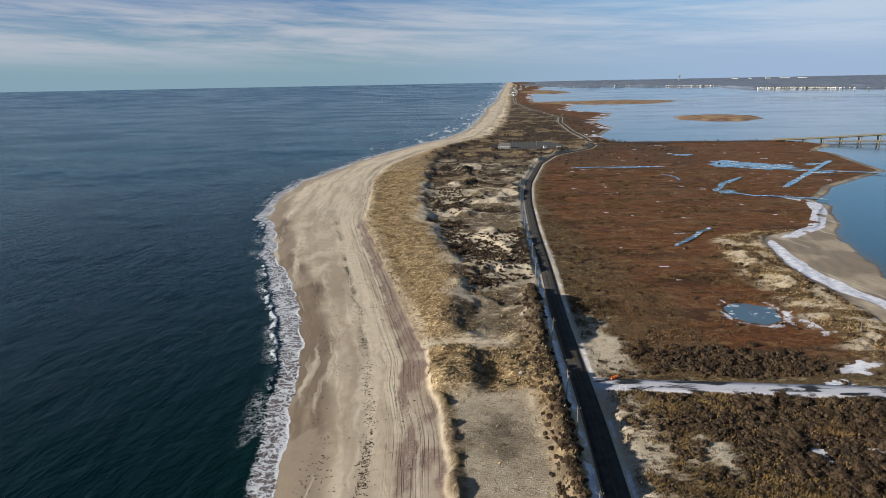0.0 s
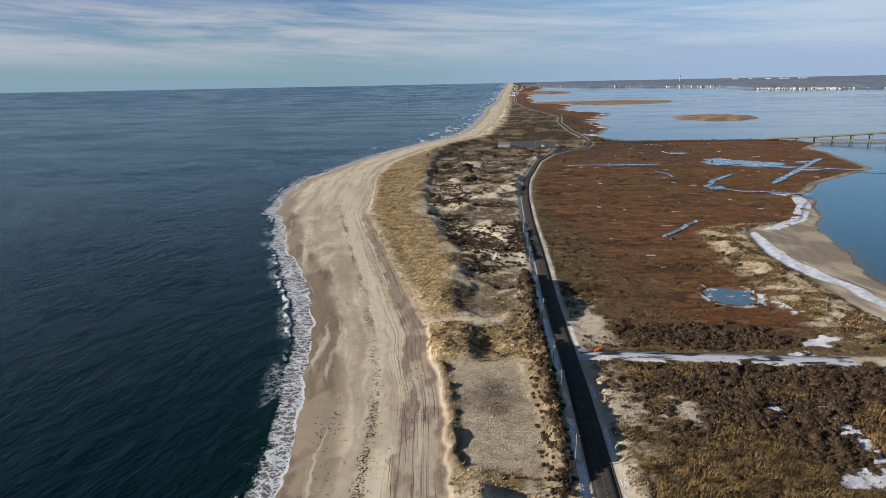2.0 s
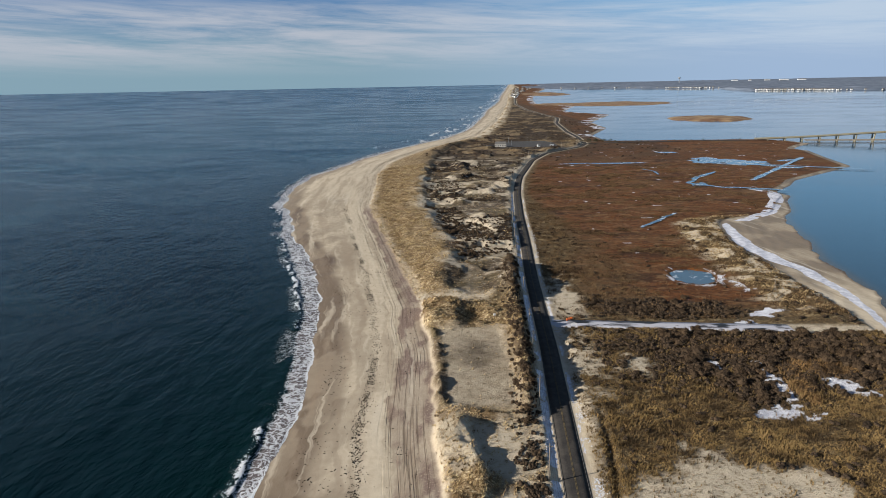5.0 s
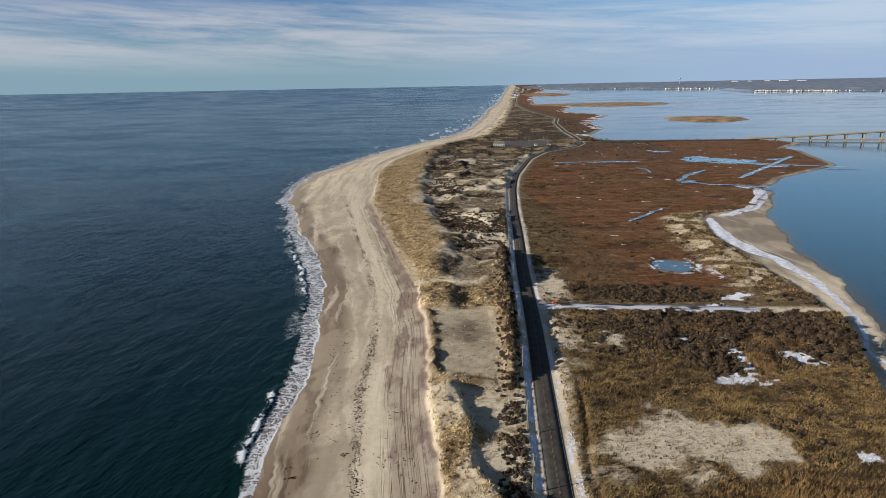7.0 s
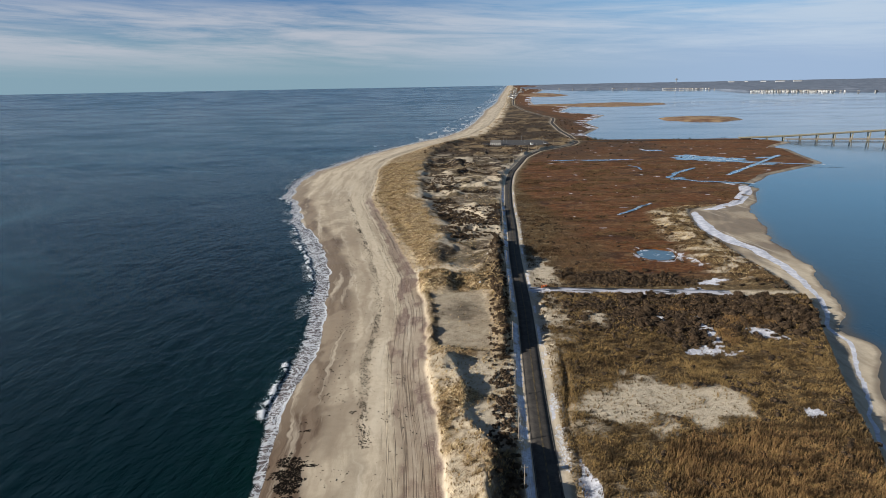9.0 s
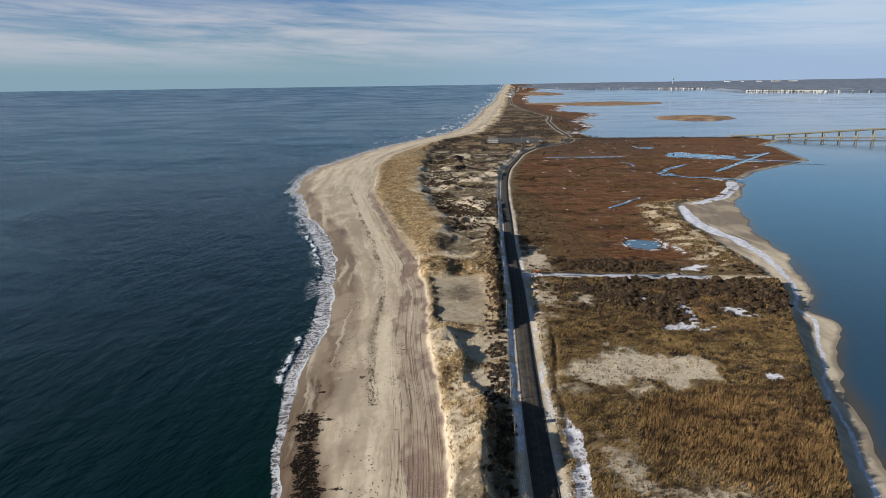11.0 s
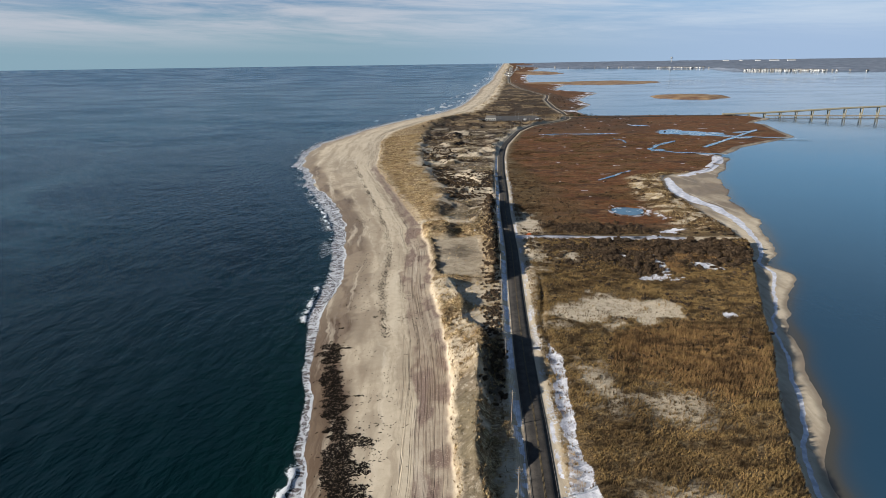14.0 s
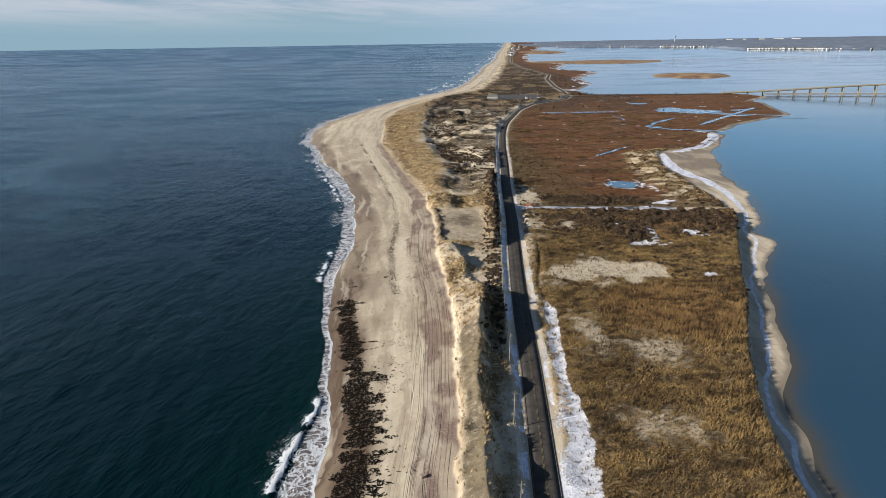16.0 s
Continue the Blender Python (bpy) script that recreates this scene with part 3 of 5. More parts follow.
def water_material(name, deep, shallow, chop, size, rough, tint=(1.0, 1.0, 1.0), ior=1.33):
    m, n = material(name)
    foam, near, lace, wide = n.attr("foam")
    co = n.place((1, 0.45, 1), -28)
    h = n.math("ADD", n.math("MULTIPLY", n.noise(co, 0.16 / size, 5, 0.6), 1.0), n.math("MULTIPLY", n.noise(co, 0.55 / size, 5, 0.68), 0.42))
    gust = n.noise(n.place((0.5, 1, 1), 20), 0.008, 4, 0.6, 1.0)
    # far out (wide) a bluer base colour stands in for reflected sky
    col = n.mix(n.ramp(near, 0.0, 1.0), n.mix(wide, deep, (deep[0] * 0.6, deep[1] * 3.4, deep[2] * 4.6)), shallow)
    web = n.noise(n.place((1, 0.7, 1)), 0.8, 7, 0.74, 1.8)
    white = n.ramp(n.math("ADD", foam, n.math("MULTIPLY", n.math("SUBTRACT", web, 0.5), 2.4)), 0.44, 0.66)
    bend = n.n("ShaderNodeVectorMath", operation="ADD")
    warp = n.n("ShaderNodeTexNoise")
    n.put(warp.inputs["Vector"], n.place())
    warp.inputs["Scale"].default_value, warp.inputs["Detail"].default_value = 0.22, 5
    n.put(bend.inputs[0], n.vec("MULTIPLY", n.place((0.62, 1.0, 1), 12), (1, 1, 0)))
    n.put(bend.inputs[1], n.vec("MULTIPLY", warp.outputs["Color"], (6, 6, 0)))
    mesh_ = []
    for scale, thin in ((0.40, 0.16), (1.15, 0.20)):
        cell = n.n("ShaderNodeTexVoronoi", feature="DISTANCE_TO_EDGE")
        n.put(cell.inputs["Vector"], bend.outputs[0])
        n.put(cell.inputs["Scale"], scale)
        mesh_.append(n.ramp(cell.outputs["Distance"], thin, 0.0))
    netted = n.math("MAXIMUM", mesh_[0], n.math("MULTIPLY", mesh_[1], n.ramp(web, 0.42, 0.58)))
    netted = n.math("MULTIPLY", n.ramp(netted, 0.25, 0.9), n.ramp(n.math("ADD", lace, n.math("MULTIPLY", n.math("SUBTRACT", web, 0.5), 0.9)), 0.20, 0.55))
    white = n.math("MAXIMUM", white, n.math("MULTIPLY", netted, 0.8))
    # smooth streaks: their brighter reflection is painted as a lighter base colour
    slick_sheen = n.math("MULTIPLY", wide, n.ramp(n.math("ABSOLUTE", n.math("SUBTRACT", n.noise(n.place((0.45, 1.0, 1), 25), 0.0034, 6, 0.6, 1.4), 0.5)), 0.030, 0.0, 0, 0.8))
    col = n.mix(slick_sheen, col, (0.050, 0.115, 0.145))
    col = n.mix(n.ramp(lace, 0.45, 0.75, 0, 0.8), col, (0.165, 0.138, 0.134))
    col = n.mix(white, col, (0.66, 0.68, 0.71))
    r = n.math("ADD", n.math("ADD", n.math("MULTIPLY", white, 0.6), n.math("MULTIPLY", wide, 0.07)), n.math("ADD", rough, n.math("MULTIPLY", n.ramp(gust, 0.35, 0.7), 0.10)))
    n.surface(col, r, n.bump(h, chop, 1.0), spec=0.5, IOR=ior, Specular_Tint=tint)
    return m


GROUND = ground_material()
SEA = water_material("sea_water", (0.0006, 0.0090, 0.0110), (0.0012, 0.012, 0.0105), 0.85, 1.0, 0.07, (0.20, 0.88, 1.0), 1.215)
BAY = water_material("bay_water", (0.026, 0.068, 0.115), (0.075, 0.070, 0.057), 0.06, 0.6, 0.04, (1.0, 1.0, 1.0), 1.5)


def plain(name, a, b, rough=0.8, size=1.0, metal=0.0, spec=0.3, relief=0.0):
    """A worn plain surface: two tones in grain and blotches."""
    m, n = material(name)
    co = n.place()
    f = n.math("ADD", n.math("MULTIPLY", n.noise(co, 0.7 / size, 5, 0.6), 0.6), n.math("MULTIPLY", n.noise(co, 6 / size, 4, 0.6), 0.4))
    nb = n.bump(n.noise(co, 8 / size, 4), relief) if relief else None
    n.surface(n.mix(n.ramp(f, 0.35, 0.65), a, b), rough, nb, metal, spec)
    return m


# ---- large structure ----
rows = stretches((-420, -150, 12, 1.2), (-150, 260, 0.85, 0.95), (260, 900, 0.95, 2.6), (900, 4860, 2.6, 34))
cols = np.linspace(0, 1, 360)
right_edge = lambda y: bay_x(y) + 12
lo, hi = ocean_x(rows) - 14, right_edge(rows) + 8
X = lo[:, None] + (hi - lo)[:, None] * cols[None, :]
Y = np.broadcast_to(rows[:, None], X.shape)
T = terrain(X, Y)
ground = sheet("ground", X, Y, T["z"], GROUND, (
    ("cover", (T["marsh"], T["scrub"], T["sandy"], T["veg"])),
    ("beach", (T["wet"], T["mauve"], T["snow"], T["right"])),
    ("plan", (T["s"], Y, X - T["xs"], np.clip(T["inland"] + 0.75 * T["flatbed"] + 1.0 * T["plateau"], 0, 1)))))
tagged(ground, "sandy barrier island with beach, dunes and brown marsh", "ground", kind="structure")

# sea: distance from the shore grows from column to column
dist = np.concatenate([np.arange(-9, 30, 0.55), 30 + np.cumsum(0.6 * 1.045 ** np.arange(1, 135))])
dist = dist[dist < 4600]
srows = np.concatenate([stretches((-420, -160, 12, 1.2), (-160, 260, 0.9, 1.0), (260, 900, 1.0, 4), (900, 3640, 4, 30)), np.linspace(3680, 4900, 30)])
SX = ocean_x(srows)[:, None] - dist[None, :]
SY = np.broadcast_to(srows[:, None], SX.shape)
D = np.broadcast_to(dist[None, :], SX.shape)
edge = swash(SX, SY)
OUT = -D - edge
swell = (fbm(SX * 0.9 + SY * 0.35, SY * 0.35 - SX * 0.1, 9, 201, 3) - 0.5) * 0.9 * step(D, 12, 60) * (1 - step(D, 300, 700))
brk = np.interp(SY, (-70, -48, -34, 10, 30, 60, 110, 170, 260, 330), (10, 8, 3.5, 2.6, 3.0, 5.5, 8, 9, 11, 9)) + 7 * (fbm(SX * 0, SY, 45, 203) - 0.5) * step(SY, 60, 130)
brk = np.maximum(brk, 2.5)
crest = np.exp(-((-OUT - brk) / np.where(-OUT > brk, 2.4, 0.8)) ** 2) * step(fbm(SX * 0, SY, 38, 205), 0.36, 0.52)
SZ = 0.02 + swell + 0.6 * crest + lift(SY)
apron = step(-OUT, -1, 1) * (1 - step(-OUT, brk - 2.5, brk + 1.5)) * (0.62 + 0.5 * step(fbm(SX, SY, 14, 207), 0.40, 0.64))
lip = np.exp(-((OUT + 0.3) / 0.7) ** 2) * (0.35 + 0.65 * step(fbm(SX, SY, 12, 211), 0.35, 0.55))
behind = 0.36 * (1 - step(-OUT, brk, brk + 12)) * step(fbm(SX, SY, 24, 209), 0.5, 0.65) * step(-OUT, brk - 2, brk) * np.maximum(step(SY, 35, 70), 1 - step(SY, -50, -40))
foam = np.clip(np.maximum(np.maximum(np.maximum(apron * 0.42, lip * 0.95), behind * 0.9), crest * (0.15 + 0.75 * step(fbm(SX, SY, 5, 213), 0.36, 0.6))), 0, 1)
foam = np.maximum(foam, 0.62 * step(fbm(SX * 1.6, SY * 0.28, 14, 215), 0.60, 0.68) * step(SY, 700, 1000) * step(D, 4, 10) * (1 - step(D, 40, 85)))
wash = np.maximum((1 - step(-OUT, brk * 0.6, brk * 1.1)) * 0.75, 0.33 * (1 - step(-OUT, brk + 2, brk + 10)) * step(fbm(SX, SY, 26, 217), 0.42, 0.6) * np.maximum(step(SY, 35, 70), 1 - step(SY, -50, -40)))
near_shore = np.clip(np.exp(-np.maximum(D, 0) / 26.0), 0, 1)
# the last channel marks far water, where the sky's reflection is painted bluer
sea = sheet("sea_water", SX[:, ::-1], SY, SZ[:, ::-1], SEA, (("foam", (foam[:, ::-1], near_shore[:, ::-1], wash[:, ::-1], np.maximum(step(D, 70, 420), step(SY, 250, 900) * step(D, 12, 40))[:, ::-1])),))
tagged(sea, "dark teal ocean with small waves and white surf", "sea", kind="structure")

# the bay and the far mainland shore
brows = np.concatenate([stretches((-420, 900, 4, 8), (900, 3640, 8, 40)), np.linspace(3690, 4900, 22)])
bd = np.concatenate([np.linspace(0, 60, 20), 60 + np.cumsum(4 * 1.09 ** np.arange(1, 52))])
BX = (bay_x(brows) - 22)[:, None] + bd[None, :]
BY = np.broadcast_to(brows[:, None], BX.shape)
shallow = np.exp(-np.maximum(bd - 22, 0) / 4.0)[None, :] * np.ones_like(BX) * (1 - step(BY, 500, 700))
bay = sheet("bay_water", BX, BY, 0.03 + lift(BY), BAY, (("foam", (BX * 0, shallow, BX * 0, BX * 0)),))
tagged(bay, "calm blue bay water", "bay", kind="structure")


def ribbon(name, ys, xs, half, z, mat):
    """A strip along a line, half its width to each side."""
    ys, xs = np.asarray(ys, float), np.asarray(xs, float)
    tx, ty = np.gradient(xs), np.gradient(ys)
    ln = np.hypot(tx, ty)
    nx, ny = ty / ln, -tx / ln
    off = np.array([-half, -half, -half * 0.4, half * 0.4, half, half])
    dz = np.array([-0.5, -0.03, 0.03, 0.03, -0.03, -0.5])
    PX = xs[:, None] + nx[:, None] * off[None, :]
    PY = ys[:, None] + ny[:, None] * off[None, :]
    PZ = z + lift(PY) + dz[None, :]
    return sheet(name, PX, PY, PZ, mat)


ASPHALT = plain("asphalt", (0.032, 0.029, 0.027), (0.068, 0.060, 0.052), 0.85, 2.0)
ry = np.concatenate([np.arange(-415, 900, 3.0), np.arange(900, 3600, 12.0)])
road = tagged(ribbon("road", ry, road_x(ry), 3.25, 1.72, ASPHALT), "grey asphalt two lane coast road", "road", kind="structure")


def part(name, bm, mat, parent=None, label=""):
    """Links a bmesh as one mesh object under a thing or a part."""
    me = bpy.data.meshes.new(name)
    bm.to_mesh(me)
    bm.free()
    me.materials.append(mat)
    ob = new(name, me)
    if parent is not None:
        ob.parent = parent
    if label:
        ob["label"] = label
    return ob


def box(bm, x, y, z, sx, sy, sz, turn=0.0, bevel=0.0):
    """A box by the middle of its foot and its sizes."""
    got = bmesh.ops.create_cube(bm, size=1.0, matrix=Matrix.Translation((x, y, z + sz / 2)) @ Matrix.Rotation(radians(turn), 4, "Z") @ Matrix.Diagonal((sx, sy, sz, 1)))
    if bevel:
        es = list({e for v in got["verts"] for e in v.link_edges})
        bmesh.ops.bevel(bm, geom=es, offset=bevel, segments=1, affect="EDGES")
    return bm


def rod(bm, a, b, r0, r1, sides=8):
    """A tapered rod from a to b."""
    a, b = Vector(a), Vector(b)
    m = Matrix.Translation((a + b) / 2) @ (b - a).to_track_quat("Z", "Y").to_matrix().to_4x4()
    bmesh.ops.create_cone(bm, cap_ends=True, segments=sides, radius1=r0, radius2=r1, depth=(b - a).length, matrix=m)
    return bm


def ground_z(x, y):
    """Height of the ground sheet at a place, from its grid."""
    j = int(np.clip(np.searchsorted(rows, y) - 1, 0, len(rows) - 2))
    f = (y - rows[j]) / (rows[j + 1] - rows[j])
    zz = []
    for r in (j, j + 1):
        u = np.clip((x - lo[r]) / (hi[r] - lo[r]), 0, 0.9999) * (len(cols) - 1)
        k = int(u)
        zz.append(T["z"][r, k] * (1 - (u - k)) + T["z"][r, k + 1] * (u - k))
    return float(zz[0] * (1 - f) + zz[1] * f)


def thing(name, label, category, group="", kind=""):
    return tagged(new(name), label, category, group, kind)


# road markings and the icy side road
YELLOW = plain("yellow_paint", (0.09, 0.07, 0.04), (0.17, 0.125, 0.055), 0.8, 0.5)
WHITE_LINE = plain("white_paint", (0.075, 0.07, 0.066), (0.15, 0.145, 0.14), 0.8, 0.5)
ly = np.arange(-415, 900, 3.0)


def stripe(name, offset, half, mat):
    xs = road_x(ly)
    tx = np.gradient(xs, ly)
    ln = np.hypot(tx, 1.0)
    o = ribbon(name, ly - offset * tx / ln, xs + offset / ln, half, 1.765, mat)
    o.parent = road
    return o


stripe("center_line", -0.13, 0.06, YELLOW)
stripe("center_line", 0.13, 0.06, YELLOW)
stripe("edge_line", -3.0, 0.06, WHITE_LINE)
stripe("edge_line", 3.0, 0.06, WHITE_LINE)


def icy_asphalt():
    m, n = material("icy_asphalt")
    co = n.place((0.35, 1.0, 1))
    f = n.noise(co, 0.22, 6, 0.62, 0.5)
    g = n.noise(n.place(), 2.5, 4)
    ice = n.ramp(n.math("ADD", f, n.math("MULTIPLY", g, 0.15)), 0.53, 0.60)
    col = n.mix(ice, n.mix(g, (0.010, 0.009, 0.008), (0.035, 0.03, 0.026)), (0.50, 0.50, 0.55))
    n.surface(col, n.math("ADD", 0.45, n.math("MULTIPLY", ice, 0.4)), n.bump(g, 0.03), spec=0.4)
    return m


ICY = icy_asphalt()
sx_ = np.arange(41.5, 137, 2.0)
side = ribbon("side_road", side_y(sx_), sx_, 4.1, 1.58, ICY)
tagged(side, "wet dark asphalt side road partly covered with snow", "road", kind="structure")
LOT = plain("lot_asphalt", (0.055, 0.052, 0.05), (0.095, 0.09, 0.085), 0.85, 4.0)
bm = bmesh.new()
box(bm, 0, 0, -0.6, 90, 88, 0.75)
lot = part("parking_lot", bm, LOT)
lot.matrix_basis = pose(124, 886, 2.3, 0, 0, 0)
tagged(lot, "empty grey asphalt beach parking lot", "parking lot", kind="structure")

# ponds and creeks of the marsh, partly frozen
def ice_material():
    m, n = material("pond_ice")
    co = n.place()
    f = n.noise(co, 0.12, 5, 0.6, 0.6)
    g = n.noise(co, 1.2, 4)
    ice = n.ramp(n.math("ADD", f, n.math("MULTIPLY", g, 0.12)), 0.60, 0.70)
    n.surface(n.mix(ice, (0.09, 0.15, 0.21), (0.55, 0.60, 0.66)), n.math("ADD", 0.08, n.math("MULTIPLY", ice, 0.5)), n.bump(g, 0.01), spec=0.5)
    return m


ICE = ice_material()


def pond(x, y, rx, ry, turn, z, seed, label="shallow pale blue pond partly frozen over", name="pond", rough=1.5):
    """A flat sheet of water with a wavering outline."""
    bm = bmesh.new()
    ring, inner = [], []
    c, s_ = math.cos(radians(turn)), math.sin(radians(turn))
    for k in range(96):
        a = k / 96 * math.tau
        r = 1 + rough * (float(fbm(np.array([math.cos(a) * 2.4 + seed]), np.array([math.sin(a) * 2.4]), 1.0, seed, 5, 0.65)[0]) - 0.5)
        px, py = math.cos(a) * rx * r, math.sin(a) * ry * r
        ring.append(bm.verts.new((x + px * c - py * s_, y + px * s_ + py * c, z)))
    mid = bm.verts.new((x, y, z))
    for k in range(96):
        bm.faces.new((mid, ring[k], ring[(k + 1) % 96]))
    return tagged(part(name, bm, ICE), label, "pond", kind="structure")


pond(122.5, 229, 12, 13.5, -25, 0.55, 1, rough=0.6)
pond(136, 219, 4, 6, 40, 0.75, 2)
for k, (x, y, rx, ry, tn) in enumerate(((318, 662, 26, 24, -10), (345, 636, 30, 22, -40), (204, 652, 34, 5, 0), (294, 749, 13, 7, 0), (400, 650, 14, 5, 20), (236, 497, 9, 7, 30), (372, 590, 12, 6, 0), (152, 655, 18, 4, 0))):
    pond(x, y, rx, ry, tn, 1.40 + 0.012 * k, 5 + k)


def creek(points, half, seed, label="narrow icy creek winding through the marsh", wander=14.0):
    """A winding strip of water through the marsh, its banks uneven."""
    d = np.concatenate([[0], np.cumsum([math.dist(p, q) for p, q in zip(points, points[1:])])])
    u = np.linspace(0, d[-1], max(12, int(d[-1] / 2.5)))
    xs, ys = np.interp(u, d, [p[0] for p in points]), np.interp(u, d, [p[1] for p in points])
    k = np.array([1, 2, 3, 2, 1]) / 9
    xs, ys = (np.convolve(np.pad(v, 2, mode="edge"), k, mode="valid") for v in (xs, ys))
    xs, ys = xs + wander * (fbm(u, u * 0, 24, seed + 20) - 0.5), ys + wander * (fbm(u, u * 0, 24, seed + 40) - 0.5)
    tx, ty = np.gradient(xs), np.gradient(ys)
    ln = np.hypot(tx, ty)
    w_ = half * (0.55 + 0.9 * fbm(u, u * 0, 14, seed)) * np.clip(np.minimum(u, d[-1] - u) / (2 * half) + 0.25, 0, 1)
    off = np.array([-1.0, 0.0, 1.0])
    PX, PY = xs[:, None] + (ty / ln * w_)[:, None] * off, ys[:, None] - (tx / ln * w_)[:, None] * off
    return tagged(sheet("creek", PX, PY, PX * 0 + 1.52 + 0.01 * (seed - 700), ICE), label, "creek", kind="structure")


creek([(292, 512), (433, 674)], 2.9, 701, "straight frozen drainage ditch cut across the marsh", 0.0)
creek([(307, 636), (362, 616), (393, 600), (427, 577), (450, 570)], 2.4, 702)
creek([(283, 573), (258, 549), (236, 521), (229, 500), (236, 493), (248, 480), (274, 469), (296, 452)], 2.5, 703)
creek([(130, 328), (147, 350), (157, 363), (173, 378)], 1.3, 704, wander=8)
creek([(221, 603), (218, 554)], 1.0, 705)

# ---- far land: mainland shore, marsh islands ----
def woods_material():
    m, n = material("bare_hazy_woods")
    co = n.place()
    f = n.noise(co, 0.02, 5, 0.6)
    g = n.noise(co, 0.15, 4, 0.7)
    # bluish grey tones put the haze of distance into the woods' base colour
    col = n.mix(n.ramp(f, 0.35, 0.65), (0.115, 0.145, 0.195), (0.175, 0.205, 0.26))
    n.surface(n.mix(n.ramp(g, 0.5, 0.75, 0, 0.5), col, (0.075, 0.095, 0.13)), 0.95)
    return m


def marsh_material():
    m, n = material("island_marsh")
    co = n.place()
    f = n.noise(co, 0.03, 5, 0.6)
    g = n.noise(co, 0.3, 4, 0.65)
    col = n.mix(n.ramp(f, 0.35, 0.65), (0.16, 0.085, 0.05), (0.34, 0.235, 0.13))
    n.surface(n.mix(n.ramp(g, 0.55, 0.8, 0, 0.5), col, (0.40, 0.32, 0.22)), 0.95, n.bump(g, 0.4))
    return m


WOODS, ISLE = woods_material(), marsh_material()
mx = np.linspace(560, 5200, 420)
front = np.interp(mx, (560, 818, 1164, 1459, 1666, 1714, 2052, 2326, 5200), (4230, 4059, 3942, 3841, 3769, 3400, 3268, 3169, 2900)) + (fbm(mx, mx * 0, 180, 301) - 0.5) * 70
v = np.concatenate([[0, 0.004, 0.01], np.linspace(0.02, 1, 60)])
MX = np.broadcast_to(mx[None, :], (len(v), len(mx))).copy()
MY = front[None, :] + (4905 - front)[None, :] * v[:, None]
canopy = np.where(v[:, None] < 0.005, -0.5, 2.0 + 9.0 * step(v[:, None], 0.015, 0.05) * step(fbm(MX, MY, 120, 303), 0.3, 0.5) + 5.0 * (fbm(MX, MY, 45, 305) - 0.4))
canopy = canopy * (1 - 0.85 * v[:, None])
hills = 14.0 * step(v[:, None], 0.75, 1.0) * step(fbm(MX, MX * 0, 900, 307), 0.35, 0.65)
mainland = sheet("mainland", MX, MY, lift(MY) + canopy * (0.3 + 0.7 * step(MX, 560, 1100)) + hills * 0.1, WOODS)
tagged(mainland, "far mainland shore with bare winter woods, bluish grey with painted haze", "woods", kind="structure")


def islet(name, cx, cy, rx, ry, turn, seed, high=2.2):
    """A low marsh island, higher in its middle."""
    u, a = np.linspace(0, 1, 14), np.linspace(0, math.tau, 73)
    wave = 1 + 0.5 * (fbm(np.cos(a) * 2.2 + seed, np.sin(a) * 2.2, 1.0, seed) - 0.5)
    wave[-1] = wave[0]
    px, py = u[:, None] * np.cos(a)[None, :] * rx * wave, u[:, None] * np.sin(a)[None, :] * ry * wave
    c, s_ = math.cos(radians(turn)), math.sin(radians(turn))
    IX, IY = cx + px * c - py * s_, cy + px * s_ + py * c
    IZ = high * (1 - u[:, None] ** 6) * (0.6 + 0.8 * fbm(IX, IY, 30, seed + 9)) - 0.35 * (u[:, None] > 0.99) + lift(IY)
    return tagged(sheet(name, IX[:, ::-1], IY[:, ::-1], IZ[:, ::-1], ISLE), "low brown marsh island in the bay", "island", kind="structure")


islet("marsh_island", 634, 1430, 96, 105, -15, 11, 4.0)
islet("marsh_peninsula", 690, 2450, 215, 250, -25, 12)
islet("marsh_spit", 470, 2480, 130, 150, 0, 13)
islet("marsh_shore", 560, 3500, 150, 190, 0, 14)

# ---- vegetation ----
def blade_material(name, a, b, dark):
    m, n = material(name)
    g = n.n("ShaderNodeNewGeometry")
    f = n.noise(n.place(), 0.055, 5, 0.62)
    col = n.mix(g.outputs["Random Per Island"], a, b)
    col = n.mix(n.ramp(f, 0.42, 0.62, 0, 0.6), col, dark)
    patch = n.noise(n.place((1, 1.5, 1), 12), 0.17, 6, 0.68)
    col = n.mix(n.ramp(patch, 0.50, 0.58, 0, 0.85), col, tuple(0.45 * v for v in dark))
    col = n.mix(n.ramp(patch, 0.45, 0.36, 0, 0.6), col, tuple(1.2 * v for v in a))
    n.surface(col, 0.8, spec=0.2)
    return m


STRAW = blade_material("straw_grass", (0.66, 0.52, 0.29), (0.25, 0.160, 0.075), (0.22, 0.140, 0.066))
FIELD = blade_material("field_grass", (0.345, 0.235, 0.098), (0.115, 0.074, 0.033), (0.088, 0.055, 0.026))
REED = blade_material("reed_grass", (0.30, 0.185, 0.080), (0.15, 0.090, 0.040), (0.12, 0.072, 0.034))
MARSHG = blade_material("marsh_grass", (0.215, 0.14, 0.07), (0.09, 0.054, 0.026), (0.07, 0.040, 0.019))
rng = np.random.default_rng(5)


